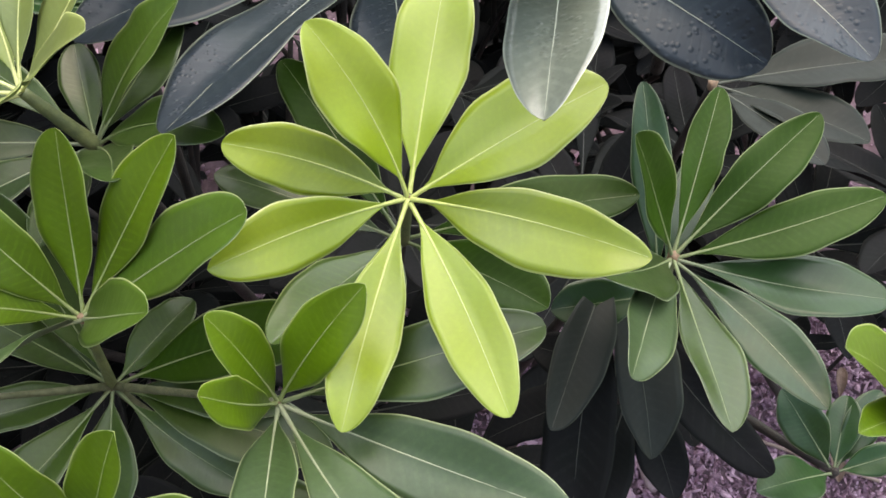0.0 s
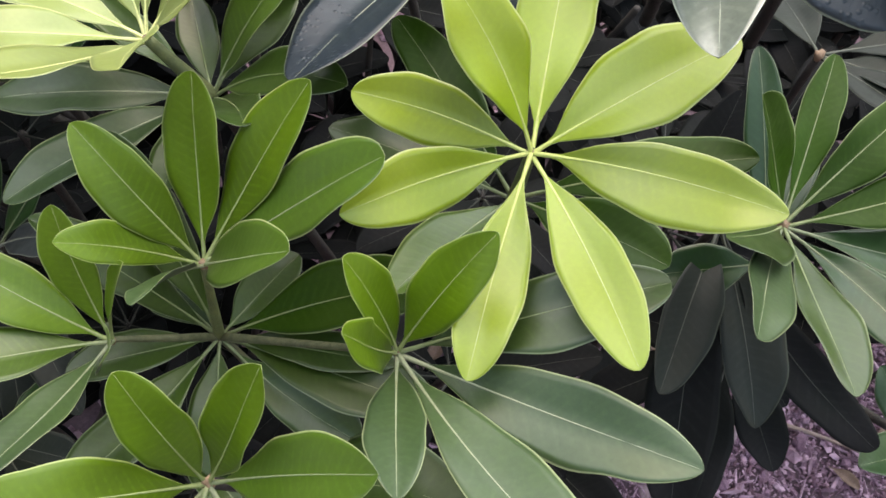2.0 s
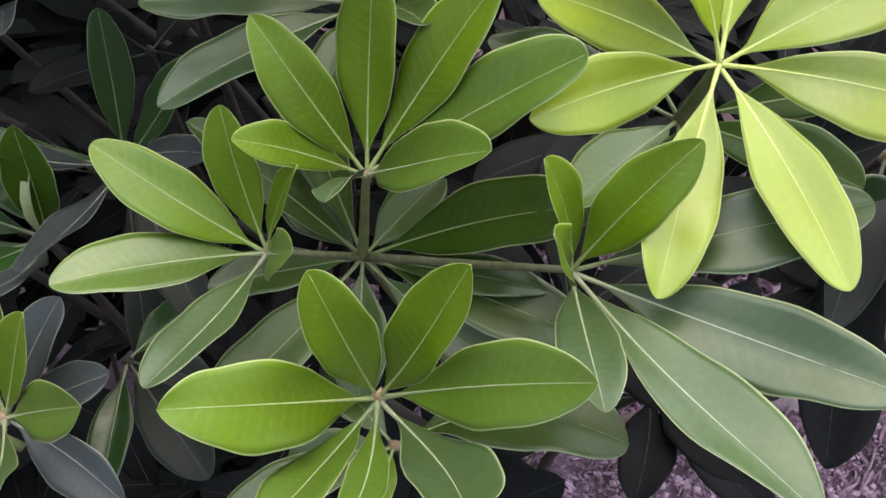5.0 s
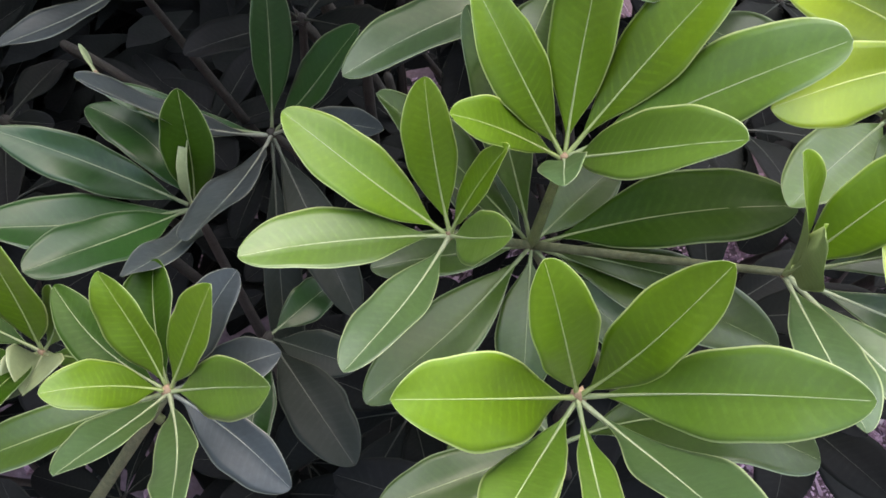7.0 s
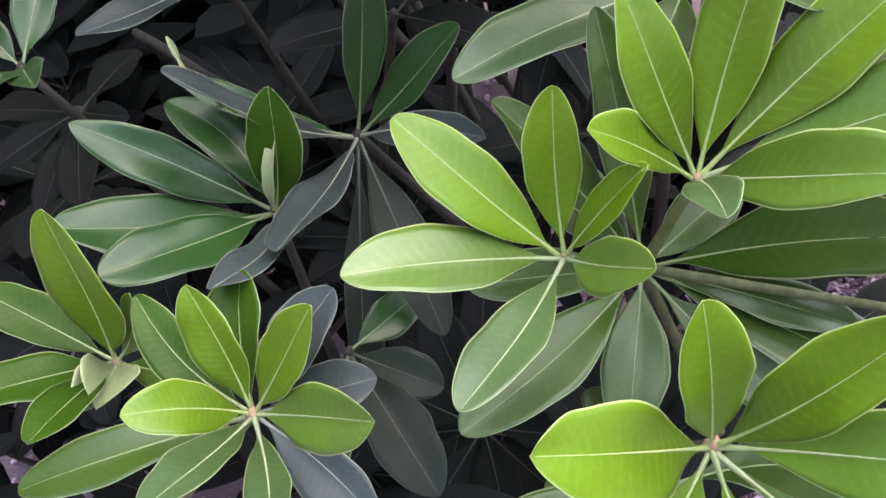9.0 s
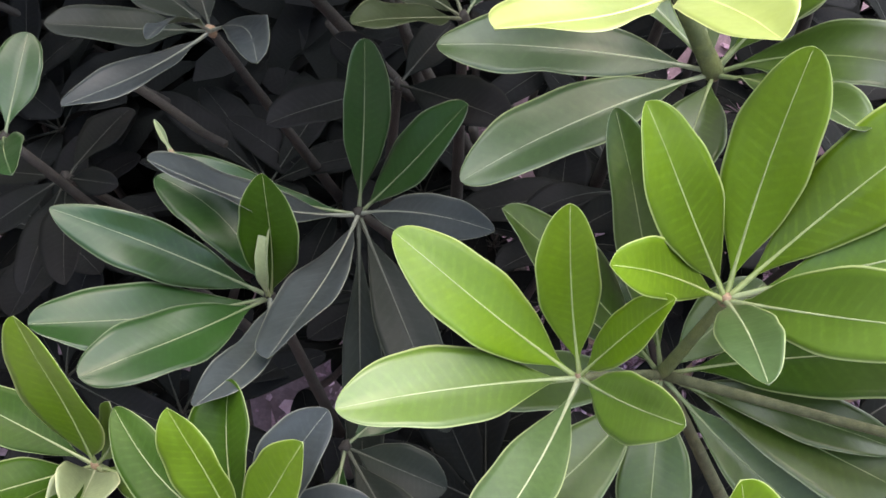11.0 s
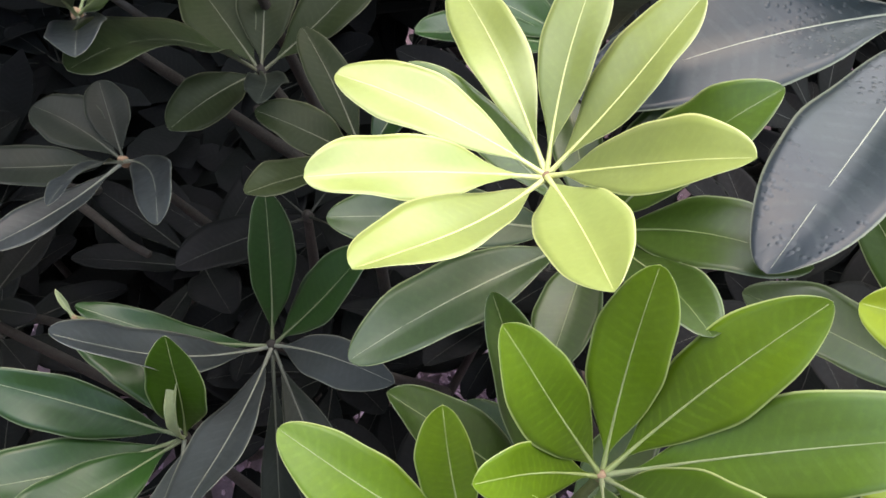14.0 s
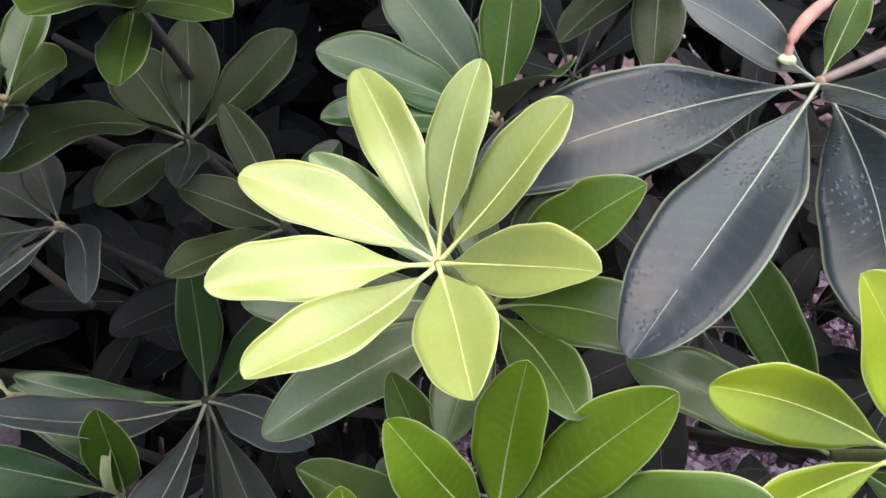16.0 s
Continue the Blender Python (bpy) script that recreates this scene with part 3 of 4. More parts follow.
w = shoot("rich", (-0.391, 0.126, 1.052), (-0.345, 0.118, 1.000), seed=21, thick=0.0024, stem_of=STEM_GREEN)
leaf(w, 113, 72, 0.088, 0.035, -28, 0.021, -0.056, 1.00, "young", 0.56, -0.11)
leaf(w, 169, 22, 0.068, 0.023, 0, 0.025, 0, 1.3, "rich")
leaf(w, -139, 26, 0.06, 0.024, 0, 0.025, 0, 1.3, "rich")
leaf(w, 37, 65, 0.052, 0.014, 26, -0.043, -0.069, 1.32, "mid", 0.54, -0.05)
leaf(w, -74, 30, 0.032, 0.024, -24, 0.025, 0, 1.3, "fold")
leaf(w, -95, 20, 0.030, 0.020, -22, 0.025, 0, 1.3, "fold")
leaf(w, -93, 36, 0.063, 0.022, 0, 0.025, 0, 1.3, "rich")
leaf(w, -6, 14, 0.053, 0.021, 0, 0.025, 0, 1.3, "mature")
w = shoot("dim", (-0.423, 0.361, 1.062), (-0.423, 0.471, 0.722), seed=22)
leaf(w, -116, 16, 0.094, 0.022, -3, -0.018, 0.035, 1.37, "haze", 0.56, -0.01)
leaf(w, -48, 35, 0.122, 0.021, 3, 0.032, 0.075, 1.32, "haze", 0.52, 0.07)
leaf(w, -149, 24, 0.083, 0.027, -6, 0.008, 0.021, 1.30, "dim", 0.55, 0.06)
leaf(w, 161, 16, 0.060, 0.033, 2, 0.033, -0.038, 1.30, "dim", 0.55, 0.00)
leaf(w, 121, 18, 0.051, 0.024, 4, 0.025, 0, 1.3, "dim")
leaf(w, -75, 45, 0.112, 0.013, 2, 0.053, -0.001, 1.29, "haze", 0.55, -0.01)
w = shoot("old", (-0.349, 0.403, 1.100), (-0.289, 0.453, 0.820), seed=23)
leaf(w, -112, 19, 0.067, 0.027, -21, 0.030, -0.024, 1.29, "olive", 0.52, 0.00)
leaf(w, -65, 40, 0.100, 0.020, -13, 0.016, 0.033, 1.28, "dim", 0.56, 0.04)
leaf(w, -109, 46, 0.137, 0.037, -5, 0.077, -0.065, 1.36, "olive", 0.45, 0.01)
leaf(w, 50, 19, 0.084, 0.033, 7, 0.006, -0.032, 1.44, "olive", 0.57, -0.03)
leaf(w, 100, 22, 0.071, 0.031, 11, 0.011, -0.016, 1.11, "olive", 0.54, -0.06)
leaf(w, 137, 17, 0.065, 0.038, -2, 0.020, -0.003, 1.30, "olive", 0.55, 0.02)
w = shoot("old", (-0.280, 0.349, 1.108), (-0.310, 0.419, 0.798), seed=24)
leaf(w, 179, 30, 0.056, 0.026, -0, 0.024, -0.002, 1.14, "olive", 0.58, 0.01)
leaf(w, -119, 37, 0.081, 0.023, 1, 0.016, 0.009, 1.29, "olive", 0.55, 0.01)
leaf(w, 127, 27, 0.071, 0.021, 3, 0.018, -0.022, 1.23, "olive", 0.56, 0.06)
leaf(w, 62, 24, 0.052, 0.021, 5, 0.025, 0, 1.3, "old")
w = shoot("mature", (-0.170, 0.296, 1.152), (-0.140, 0.386, 0.812), seed=25)
leaf(w, -173, 5, 0.106, 0.030, -9, 0.031, -0.010, 1.29, "sheen_green", 0.52, 0.01)
leaf(w, -141, 1, 0.108, 0.030, 0, 0.033, -0.012, 1.30, "sheen_green", 0.55, 0.00)
leaf(w, -100, 5, 0.064, 0.024, 0, 0.025, 0, 1.3, "mature")
leaf(w, -60, 37, 0.092, 0.026, -5, 0.022, 0.033, 1.41, "mature", 0.43, -0.11)
leaf(w, 22, 52, 0.093, 0.030, 6, 0.032, 0.029, 1.29, "mid", 0.53, 0.03)
leaf(w, 153, 25, 0.1, 0.021, 0, 0.025, 0, 1.3, "mid")
leaf(w, 57, 22, 0.075, 0.031, 7, 0.025, 0, 1.3, "mature")
leaf(w, 108, 17, 0.059, 0.021, 0, 0.025, 0, 1.3, "mature")
leaf(w, -18, 26, 0.085, 0.032, 4, 0.086, 0.038, 1.27, "mature", 0.55, -0.08)
w = shoot("pale", (-0.191, 0.293, 1.193), (-0.170, 0.296, 1.152), seed=26, thick=0.0034)
leaf(w, 118, 1, 0.104, 0.025, -15, 0.023, -0.027, 1.26, "pale", 0.52, 0.04)
leaf(w, 81, 40, 0.080, 0.022, -8, 0.027, 0.030, 1.39, "pale", 0.53, -0.02)
leaf(w, 46, 39, 0.081, 0.027, -13, 0.003, -0.027, 1.31, "pale", 0.50, 0.09)
leaf(w, -30, 46, 0.094, 0.028, 17, 0.015, -0.004, 1.32, "pale", 0.58, 0.07)
leaf(w, -73, 37, 0.098, 0.029, 15, 0.011, 0.009, 1.33, "pale", 0.57, -0.01)
leaf(w, -124, 29, 0.100, 0.027, 7, -0.011, 0.042, 1.32, "pale", 0.52, -0.16)
leaf(w, -152, 26, 0.092, 0.026, -7, 0.007, -0.014, 1.49, "pale", 0.47, -0.04)
leaf(w, 167, 15, 0.084, 0.027, -0, 0.029, -0.019, 1.40, "pale", 0.47, 0.01)
w = shoot("wax", (-0.035, 0.412, 1.180), (0.024, 0.464, 1.162), seed=27, thick=0.0026, stem_of=STEM_PINK)
leaf(w, -118, 9, 0.178, 0.048, 15, 0.016, 0.013, 1.34, "wax", 0.52, 0.04)
leaf(w, 177, 32, 0.081, 0.031, -10, 0.025, 0, 1.3, "haze")
leaf(w, -81, 44, 0.098, 0.033, 23, 0.025, 0, 1.3, "wax")
leaf(w, 69, 17, 0.053, 0.017, 0, 0.025, 0, 1.3, "rich")
leaf(w, -154, 1, 0.164, 0.050, -8, 0.041, -0.020, 1.30, "wax", 0.48, 0.04)
leaf(w, -84, 7, 0.133, 0.045, 20, 0.015, 0.052, 1.45, "wax", 0.42, -0.04)
w = shoot("wax", (0.043, 0.282, 1.286), (0.080, 0.500, 1.020), seed=28)
leaf(w, -98, 10, 0.108, 0.032, 16, 0.028, 0.016, 1.26, "sheen_grey", 0.55, 0.05)
leaf(w, -33, -13, 0.087, 0.038, 39, 0.025, 0, 1.3, "wax")
leaf(w, -112, 30, 0.103, 0.036, 0, 0.025, 0, 1.3, "wax")
w = shoot("old", (0.236, 0.201, 0.960), (0.186, 0.257, 0.935), seed=29, thick=0.0032, stem_of=STEM_WOOD)
leaf(w, 127, 30, 0.06, 0.027, -26, 0.025, 0, 1.3, "old")
leaf(w, -156, 36, 0.089, 0.029, 0, 0.025, 0, 1.3, "old")
leaf(w, 74, 24, 0.048, 0.022, -13, 0.025, 0, 1.3, "old")
leaf(w, 10, 24, 0.042, 0.019, 12, 0.025, 0, 1.3, "old")
leaf(w, 54, 23, 0.059, 0.022, 0, 0.025, 0, 1.3, "old")
w = shoot("mid", (-0.020, 0.258, 1.125), (-0.040, 0.360, 0.850), seed=30)
leaf(w, 3, 15, 0.116, 0.032, 0, 0.025, 0, 1.3, "rich")
leaf(w, 127, 23, 0.11, 0.03, 0, 0.025, 0, 1.3, "rich")
leaf(w, -126, 18, 0.094, 0.031, 0, 0.025, 0, 1.3, "mid")
leaf(w, -40, 19, 0.09, 0.035, 0, 0.025, 0, 1.3, "rich")
leaf(w, 165, 14, 0.097, 0.031, 0, 0.025, 0, 1.3, "mature")
leaf(w, -100, 23, 0.087, 0.021, 0, 0.025, 0, 1.3, "mature")
w = shoot("old", (0.114, 0.254, 1.081), (0.054, 0.304, 0.741), seed=31)
leaf(w, -169, 4, 0.059, 0.027, -24, 0.025, 0, 1.3, "old")
leaf(w, 97, 40, 0.112, 0.022, 0, 0.025, 0, 1.3, "old")
leaf(w, 68, 2, 0.11, 0.022, 0, 0.025, 0, 1.3, "old")
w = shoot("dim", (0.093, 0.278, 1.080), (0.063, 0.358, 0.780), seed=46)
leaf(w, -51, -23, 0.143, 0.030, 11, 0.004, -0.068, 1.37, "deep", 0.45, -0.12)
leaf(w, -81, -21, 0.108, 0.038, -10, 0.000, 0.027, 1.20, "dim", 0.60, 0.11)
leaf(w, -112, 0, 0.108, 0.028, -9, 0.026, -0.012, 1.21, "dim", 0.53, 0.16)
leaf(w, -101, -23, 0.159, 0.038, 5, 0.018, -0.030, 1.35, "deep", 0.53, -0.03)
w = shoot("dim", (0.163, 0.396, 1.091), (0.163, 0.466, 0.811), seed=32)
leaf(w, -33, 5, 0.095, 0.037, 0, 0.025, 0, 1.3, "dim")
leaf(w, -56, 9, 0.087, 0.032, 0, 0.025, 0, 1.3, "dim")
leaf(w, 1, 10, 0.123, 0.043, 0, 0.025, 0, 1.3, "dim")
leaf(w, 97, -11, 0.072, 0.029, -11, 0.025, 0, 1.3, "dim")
w = shoot("wax", (0.089, 0.278, 1.301), (0.160, 0.500, 1.000), seed=33)
leaf(w, -52, -8, 0.08, 0.032, 9, 0.025, 0, 1.3, "wax")
leaf(w, 42, -36, 0.103, 0.037, 37, 0.025, 0, 1.3, "wax")
w = shoot("young", (0.219, 0.174, 1.110), (0.309, 0.194, 0.960), seed=34)
leaf(w, -178, 48, 0.089, 0.036, 0, 0.025, 0, 1.3, "young")
leaf(w, -150, 41, 0.093, 0.019, 0, 0.025, 0, 1.3, "young")
leaf(w, -162, 59, 0.11, 0.029, -44, 0.025, 0, 1.3, "young")
w = shoot("mature", (-0.145, 0.122, 1.035), (-0.115, 0.172, 0.755), seed=35)
leaf(w, -1, 17, 0.112, 0.050, -11, 0.065, 0.115, 1.35, "mature", 0.50, 0.08)
leaf(w, -168, 5, 0.051, 0.023, -16, 0.025, 0, 1.3, "mature")
leaf(w, -150, 5, 0.087, 0.027, 0, 0.025, 0, 1.3, "mature")
leaf(w, -98, 10, 0.037, 0.013, 0, 0.025, 0, 1.3, "young")
leaf(w, 135, 0, 0.054, 0.022, 0, 0.025, 0, 1.3, "mature")
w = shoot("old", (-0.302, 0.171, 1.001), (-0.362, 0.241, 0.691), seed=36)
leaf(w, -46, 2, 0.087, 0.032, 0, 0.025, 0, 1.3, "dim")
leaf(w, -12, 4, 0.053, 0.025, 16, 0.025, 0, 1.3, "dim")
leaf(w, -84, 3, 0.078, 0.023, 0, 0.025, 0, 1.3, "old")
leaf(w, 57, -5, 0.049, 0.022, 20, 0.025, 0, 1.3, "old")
w = shoot("mature", (-0.353, 0.417, 1.189), (-0.353, 0.507, 0.849), seed=37)
leaf(w, -70, 23, 0.086, 0.025, 2, 0.016, 0.011, 1.30, "mature", 0.55, -0.00)
leaf(w, -35, 31, 0.101, 0.028, 0, 0.025, 0, 1.3, "mature")
leaf(w, -87, 44, 0.103, 0.042, -14, 0.025, 0, 1.3, "mature")
leaf(w, -63, 53, 0.118, 0.024, 0, 0.025, 0, 1.3, "mature")
leaf(w, -35, 49, 0.11, 0.04, 45, 0.025, 0, 1.3, "mature")
w = shoot("mature", (-0.416, 0.374, 1.160), (-0.356, 0.484, 0.880), seed=38)
leaf(w, -13, 41, 0.074, 0.030, 15, 0.017, 0.004, 1.32, "mature", 0.53, -0.01)
leaf(w, -55, 34, 0.100, 0.024, -8, 0.023, 0.012, 1.29, "haze", 0.56, 0.02)
leaf(w, 82, 21, 0.056, 0.023, 7, 0.025, 0, 1.3, "mature")
leaf(w, -59, 52, 0.113, 0.035, 0, 0.025, 0, 1.3, "mature")
w = shoot("mature", (-0.179, 0.411, 1.132), (-0.209, 0.461, 0.822), seed=39)
leaf(w, 89, 27, 0.083, 0.03, 0, 0.025, 0, 1.3, "rich")
leaf(w, 141, 29, 0.09, 0.038, -5, 0.025, 0, 1.3, "old")
leaf(w, -175, 31, 0.099, 0.036, 0, 0.025, 0, 1.3, "old")
leaf(w, -148, 31, 0.102, 0.026, 0, 0.025, 0, 1.3, "old")
leaf(w, -61, 60, 0.112, 0.041, 0, 0.025, 0, 1.3, "old")
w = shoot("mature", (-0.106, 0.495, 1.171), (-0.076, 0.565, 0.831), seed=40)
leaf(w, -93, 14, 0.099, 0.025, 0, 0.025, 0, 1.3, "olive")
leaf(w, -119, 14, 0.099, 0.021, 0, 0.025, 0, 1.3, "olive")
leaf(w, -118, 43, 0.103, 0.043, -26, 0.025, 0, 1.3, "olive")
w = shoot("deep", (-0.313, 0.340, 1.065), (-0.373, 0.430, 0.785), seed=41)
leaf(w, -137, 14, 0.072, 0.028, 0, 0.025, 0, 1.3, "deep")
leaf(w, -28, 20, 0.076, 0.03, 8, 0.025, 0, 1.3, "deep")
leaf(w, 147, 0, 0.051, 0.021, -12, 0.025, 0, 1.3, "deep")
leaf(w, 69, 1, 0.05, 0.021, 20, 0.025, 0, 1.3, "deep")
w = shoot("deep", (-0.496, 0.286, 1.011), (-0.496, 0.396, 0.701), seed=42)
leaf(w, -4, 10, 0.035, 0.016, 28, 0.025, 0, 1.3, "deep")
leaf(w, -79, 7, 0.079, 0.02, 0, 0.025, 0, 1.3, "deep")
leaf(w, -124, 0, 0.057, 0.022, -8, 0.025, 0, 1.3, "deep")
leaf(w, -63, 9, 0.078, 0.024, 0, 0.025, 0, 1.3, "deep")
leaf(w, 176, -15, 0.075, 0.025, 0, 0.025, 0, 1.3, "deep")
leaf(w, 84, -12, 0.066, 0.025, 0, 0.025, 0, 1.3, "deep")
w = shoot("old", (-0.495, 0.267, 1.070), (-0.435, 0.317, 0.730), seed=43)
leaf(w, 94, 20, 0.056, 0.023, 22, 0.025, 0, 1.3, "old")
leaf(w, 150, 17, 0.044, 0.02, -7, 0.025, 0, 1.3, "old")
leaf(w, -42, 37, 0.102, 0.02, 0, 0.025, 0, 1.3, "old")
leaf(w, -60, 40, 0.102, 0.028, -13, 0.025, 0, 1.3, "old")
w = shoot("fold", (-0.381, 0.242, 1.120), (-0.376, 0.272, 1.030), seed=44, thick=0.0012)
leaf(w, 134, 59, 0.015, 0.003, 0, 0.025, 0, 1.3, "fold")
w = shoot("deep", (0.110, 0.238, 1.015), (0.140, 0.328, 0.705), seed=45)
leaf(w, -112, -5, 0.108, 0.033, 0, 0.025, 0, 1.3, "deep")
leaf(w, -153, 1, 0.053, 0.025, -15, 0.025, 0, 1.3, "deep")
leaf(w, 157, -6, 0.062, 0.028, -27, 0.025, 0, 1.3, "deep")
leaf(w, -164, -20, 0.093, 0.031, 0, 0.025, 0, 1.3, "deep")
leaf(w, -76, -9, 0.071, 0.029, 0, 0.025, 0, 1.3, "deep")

# ---- shoots deeper in the shrub ----
def fill_shoots():
    """Older whorls lower and farther back, shade in their colour; the front right stays open to the soil."""
    rng = random.Random(21)
    kinds = []
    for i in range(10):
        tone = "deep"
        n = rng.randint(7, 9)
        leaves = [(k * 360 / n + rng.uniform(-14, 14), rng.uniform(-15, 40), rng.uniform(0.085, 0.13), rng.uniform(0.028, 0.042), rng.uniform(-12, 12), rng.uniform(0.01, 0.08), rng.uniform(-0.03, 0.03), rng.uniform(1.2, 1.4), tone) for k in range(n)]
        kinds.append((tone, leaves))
    first = {}
    made = 0
    for layer, (low, high, step) in enumerate(((0.78, 0.93, 0.11), (0.55, 0.72, 0.125), (0.20, 0.25, 0.27))):
        gx = -1.05
        while gx < 0.95:
            gy = 0.10 + 0.05 * layer
            while gy < 1.3:
                x, y = gx + rng.uniform(-0.06, 0.06), gy + rng.uniform(-0.06, 0.06)
                z = rng.uniform(low, high) - (0.10 if x < -0.25 else 0.0)
                gy += step
                open_soil = x > -0.04 - 0.1 * layer and y < 0.34 + 0.35 * (0.95 - z) + 0.1 * x
                # gap fitted to one camera sight line, so soil shows through
                sight_gap = abs(x + 0.49 + 0.50 * (0.85 - z)) < 0.12 and abs(y - 0.465 - 0.77 * (0.85 - z)) < 0.085
                if open_soil or sight_gap:
                    continue
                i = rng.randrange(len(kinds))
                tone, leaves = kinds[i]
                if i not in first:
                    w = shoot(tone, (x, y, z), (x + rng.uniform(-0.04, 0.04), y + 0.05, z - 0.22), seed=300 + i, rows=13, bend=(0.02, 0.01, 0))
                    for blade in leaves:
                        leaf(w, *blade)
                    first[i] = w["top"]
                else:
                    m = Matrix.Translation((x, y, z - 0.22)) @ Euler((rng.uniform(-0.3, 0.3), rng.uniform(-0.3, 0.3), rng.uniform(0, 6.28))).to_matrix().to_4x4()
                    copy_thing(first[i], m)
                made += 1
            gx += step


fill_shoots()


def upper_foliage():
    """Uncountable foliage, mostly unseen, added behind and to the left to block light."""
    rng = random.Random(77)
    top = bmesh.new()
    uv = top.loops.layers.uv.new("UVMap")
    for _ in range(9600):
        pick = rng.random()
        # low cluster added to close bright gaps
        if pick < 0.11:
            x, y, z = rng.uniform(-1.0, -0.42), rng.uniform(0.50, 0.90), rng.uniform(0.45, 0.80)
        elif pick < 0.47:
            x, y = rng.uniform(-1.5, -0.15), rng.uniform(0.62, 1.5)
            z = rng.uniform(1.15, 1.35 + 0.75 * min(1, (-0.1 - x) * 1.8))
        elif pick < 0.63:
            x, y, z = rng.uniform(-1.5, 1.3), rng.uniform(0.95, 1.6), rng.uniform(0.75, 1.45)
        else:
            x, y = rng.uniform(-1.5, -0.70), rng.uniform(-0.1, 0.75)
            z = rng.uniform(1.1, 1.75) if x > -1.15 else rng.uniform(0.6, 1.75)
        lumpy = 0.16 * noise.noise((x * 2.6, y * 2.6, z * 2.6))
        if ((x + 0.45) / 1.12) ** 2 + ((y - 0.75) / 0.95) ** 2 > 1.0 + 2 * lumpy or z > 1.72 + 1.6 * lumpy:
            continue
        m = leaf_frame(Vector((x, y, z)), rng.uniform(0, 360), rng.uniform(-30, 40), rng.uniform(-25, 25))
        length, half = rng.uniform(0.09, 0.13), rng.uniform(0.015, 0.02)
        shape = ((0.0, 0.05), (0.25, 0.5), (0.55, 1.0), (0.8, 0.8), (1.0, 0.05))
        rows = [[top.verts.new(m @ Vector((length * s, side * half * w, 0.1 * length * s * (1 - s) + 0.15 * abs(side) * half * w))) for side in (-1, 0, 1)] for s, w in shape]
        for i in range(4):
            for j in range(2):
                face = top.faces.new((rows[i][j], rows[i][j + 1], rows[i + 1][j + 1], rows[i + 1][j]))
                # the low cluster takes the near-black leaf colour in place of shade
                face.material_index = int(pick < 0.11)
                for loop, (a, b) in zip(face.loops, ((j, i), (j + 1, i), (j + 1, i + 1), (j, i + 1))):
                    loop[uv].uv = (a / 2, shape[b][0])
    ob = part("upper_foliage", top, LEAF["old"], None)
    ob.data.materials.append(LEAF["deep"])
    tagged(ob, "dense dark foliage added behind to shade the shrub", "foliage", kind="stuff")


upper_foliage()


def branch(points, thick, seed):
    """A woody branch that carries shoots."""
    rng = random.Random(seed)
    pts = [Vector(p) for p in points]
    full = []
    for a, b in zip(pts, pts[1:]):
        for i in range(6):
            p = a.lerp(b, i / 6)
            full.append(p + 0.006 * Vector((noise.noise(p * 9), noise.noise(p * 9 + Vector((5, 0, 0))), 0)))
    full.append(pts[-1])
    base = full[0].copy()
    top = tagged(new("branch"), "dark woody branch inside the shrub, shade in its colour", "branch", "branches of the shrub")
    top.location = base
    bm = bmesh.new()
    n = len(full)
    tube(bm, [p - base for p in full], [thick * (1 - 0.55 * i / n) * rng.uniform(0.93, 1.07) for i in range(n)], 10)
    part("stem", bm, STEM_WOOD, top)
    return top


def build_branches():
    rng = random.Random(8)
    for i in range(11):
        x, y = -0.8 + 0.09 * i + rng.uniform(-0.05, 0.05), rng.uniform(0.45, 1.0)
        a = Vector((x * 0.6, y + 0.25, -0.03))
        b = Vector((x * 0.8 + rng.uniform(-0.06, 0.06), y + 0.12, 0.45))
        c = Vector((x + rng.uniform(-0.06, 0.06), y - 0.05, 0.88))
        branch((a, b, c), 0.0075, i)

    branch(((-0.64, 0.66, -0.02), (-0.58, 0.50, 0.80), (-0.535, 0.41, 0.94), (-0.44, 0.358, 0.962)), 0.0055, 40)


build_branches()


# ---- small things ----
def ground_stick(name, a, b, thick, seed, label):
    """A fallen stick that lies on the soil."""
    rng = random.Random(seed)
    a, b = Vector((*a, 0)), Vector((*b, 0))
    pts = []
    for i in range(13):
        p = a.lerp(b, i / 12)
        side = Vector((-(b - a).y, (b - a).x, 0)).normalized()
        p = p + side * 0.004 * math.sin(i * 0.9 + seed)
        p.z = ground_height(p.x, p.y) + 0.009 + thick
        pts.append(p)
    bm = bmesh.new()
    tube(bm, pts, [thick * rng.uniform(0.85, 1.1) * (1 - 0.25 * i / 12) for i in range(13)], 8)
    ob = part(name, bm, STICK, None)
    tagged(ob, label, "stick")
    return ob


ground_stick("fallen_stick", (0.430, 0.650), (0.720, 0.535), 0.0042, 3, "pale dry stick lying on the purplish soil")
ground_stick("fallen_stick", (0.30, 0.50), (0.17, 0.62), 0.0022, 5, "thin dry twig lying on the purplish soil")


def stone(x, y, r, seed):
    bm = bmesh.new()
    bmesh.ops.create_icosphere(bm, subdivisions=3, radius=1.0)
    for v in bm.verts:
        n = v.co.copy()
        k = 1 + 0.28 * noise.noise(n * 1.3 + Vector((seed, 0, 0))) + 0.10 * noise.noise(n * 4 + Vector((0, seed, 0)))
        v.co = Vector((n.x * 1.2, n.y * 0.85, n.z * 0.65)) * k * r
    ob = part("stone", bm, CHIP_STONE, None)
    ob.location = (x, y, ground_height(x, y) + r * 0.35)
    ob.rotation_euler = (0.2 * math.sin(seed), 0.2 * math.cos(seed), seed)
    tagged(ob, "rough pinkish stone half sunk in the soil", "stone", "stones on the soil")


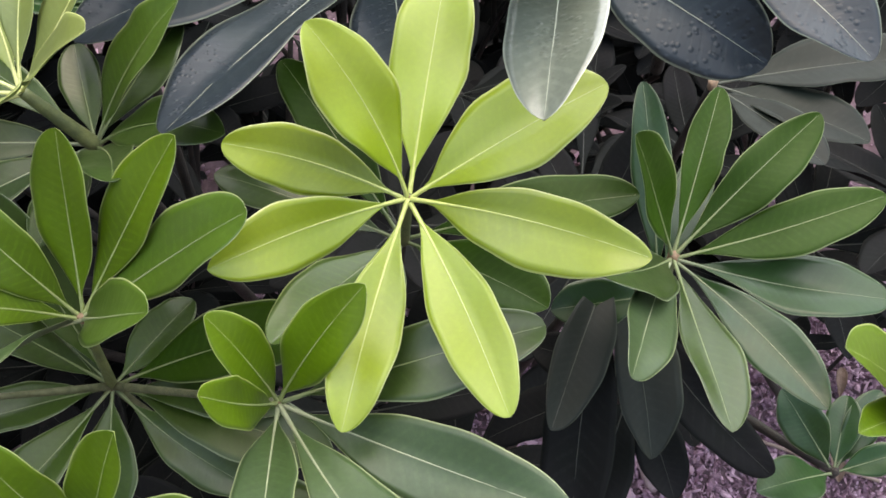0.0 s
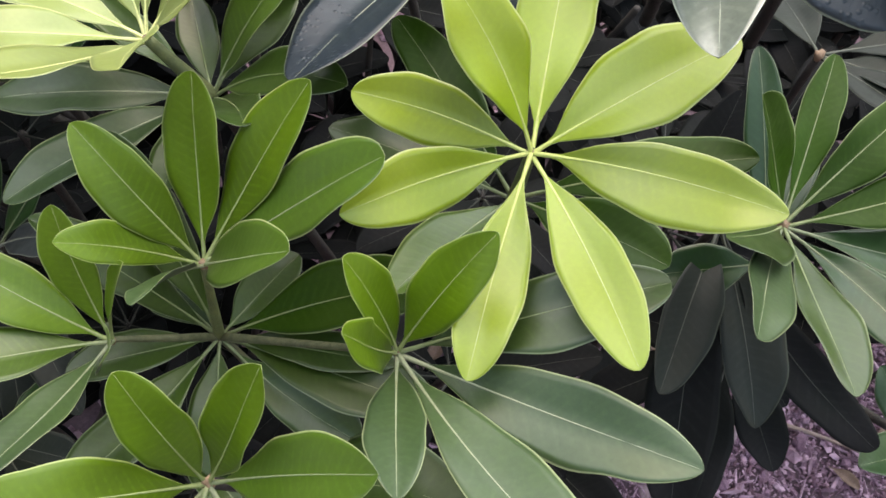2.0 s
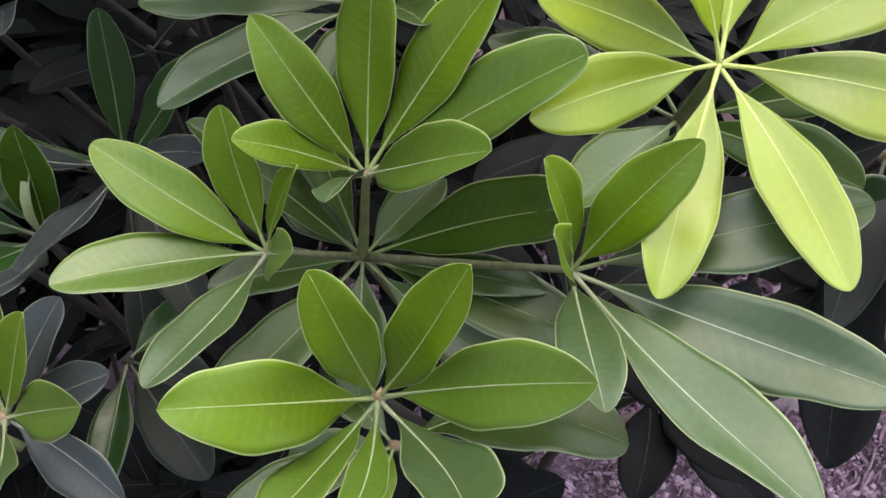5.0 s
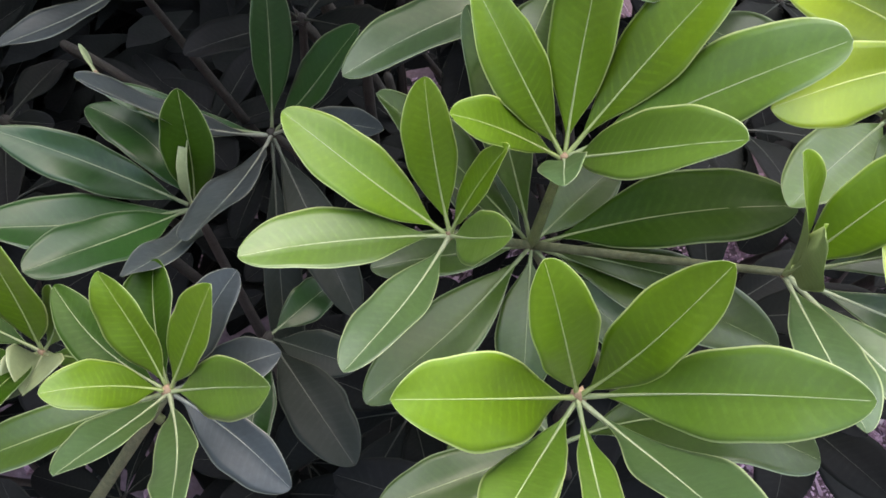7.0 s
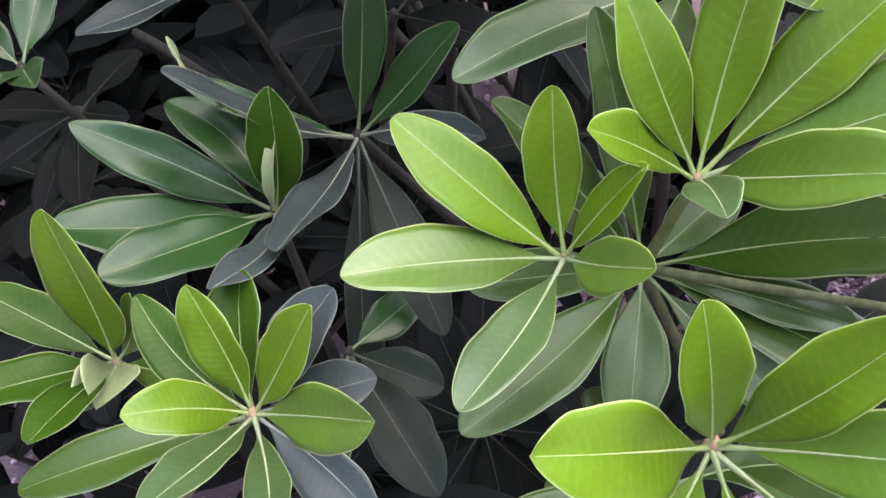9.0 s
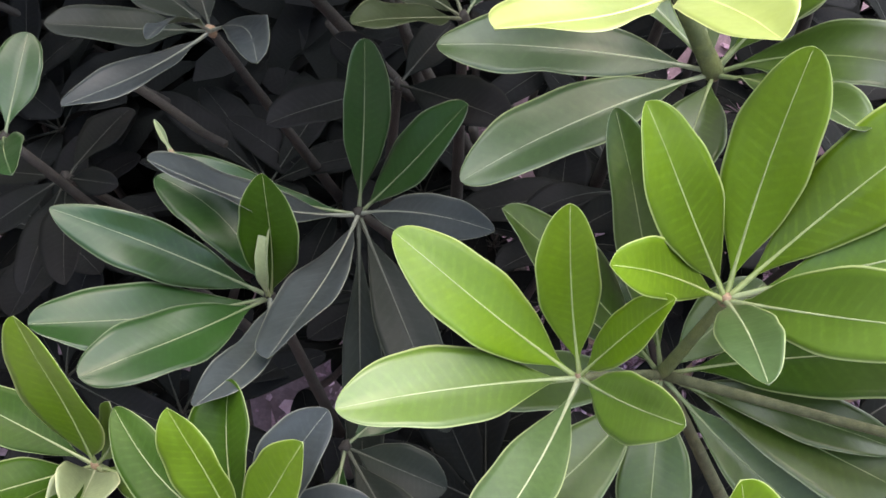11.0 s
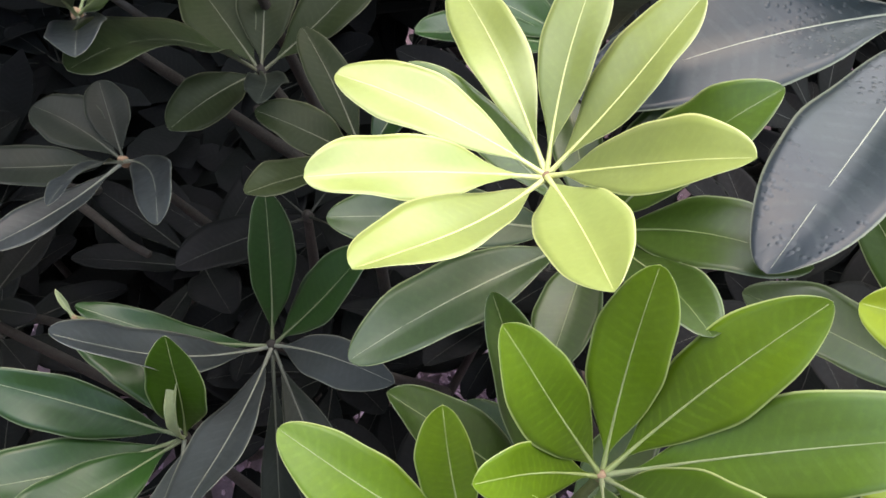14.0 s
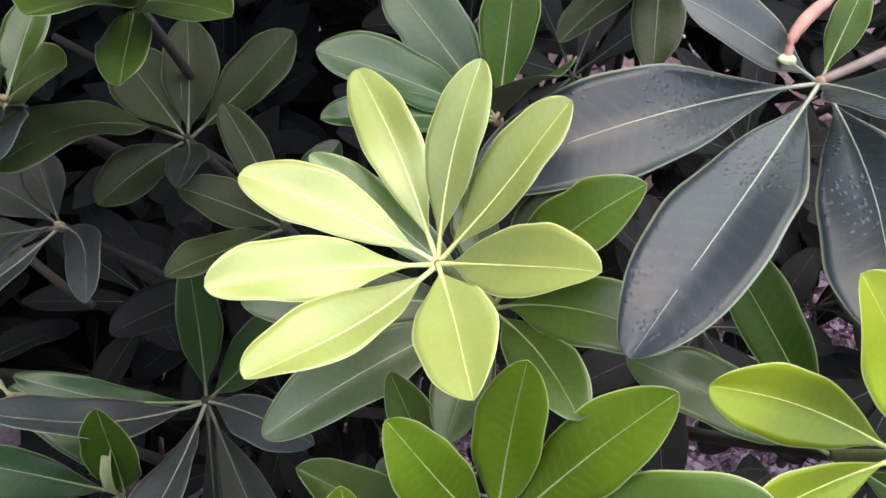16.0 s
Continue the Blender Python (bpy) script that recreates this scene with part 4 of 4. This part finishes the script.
CHIP_STONE = plain_material("stone_pink", (0.34, 0.24, 0.27), (0.46, 0.35, 0.38), 30, 0.85, 0.003)
for k, (sx, sy, sr) in enumerate(((0.375, 0.610, 0.036), (0.345, 0.550, 0.022), (0.46, 0.60, 0.014), (0.25, 0.50, 0.014), (0.30, 0.57, 0.012))):
    stone(sx, sy, sr, k * 1.7)


def dry_leaves():
    """Fallen brown leaves on the soil."""
    rng = random.Random(31)
    for k in range(16):
        x, y = rng.uniform(-0.35, 0.75), rng.uniform(0.40, 0.80)
        blade, rib = leaf_mesh(rng.uniform(0.05, 0.085), rng.uniform(0.018, 0.028), rng.uniform(0.05, 0.16), 0.03, 1.3, rng, curl=0.5)
        ob = part("fallen_leaf", blade, LITTER, None)
        ob.data.materials.append(LITTER)
        ob.matrix_local = leaf_frame(Vector((x, y, ground_height(x, y) + 0.014)), rng.uniform(0, 360), rng.uniform(-4, 6), rng.uniform(-15, 15))
        tagged(ob, "curled brown dry leaf lying on the soil", "dry leaf", "dry leaves on the soil")
        part("midrib", rib, STICK, ob)


dry_leaves()


def dried_husk():
    """The pink papery husk that hangs at the heart of the big dark whorl."""
    a, b, c = Vector((-0.0543, 0.4079, 1.1972)), Vector((-0.0560, 0.4195, 1.2055)), Vector((-0.0346, 0.4418, 1.2025))
    pts = bowed(a, b, c, 10)
    bm = bmesh.new()
    wide = [0.0016, 0.0018, 0.0021, 0.0024, 0.0027, 0.0029, 0.0030, 0.0030, 0.0028, 0.0024, 0.0012]
    tube(bm, [p - a for p in pts], wide, 9)
    for v in bm.verts:
        v.co += 0.0006 * Vector((noise.noise(v.co * 300), noise.noise(v.co * 300 + Vector((9, 0, 0))), 0))
    ob = part("dried_husk", bm, HUSK, None)
    ob.location = a
    tip = bmesh.new()
    bmesh.ops.create_icosphere(tip, subdivisions=3, radius=0.0030)
    for v in tip.verts:
        v.co = Vector((v.co.x * 1.35, v.co.y, v.co.z * 0.7)) * (1 + 0.12 * noise.noise(v.co * 500))
    part("tip", tip, RIB["fold"], ob, "pale round tip of the husk")
    tagged(ob, "pink papery dried husk caught in a dark whorl", "husk")


dried_husk()
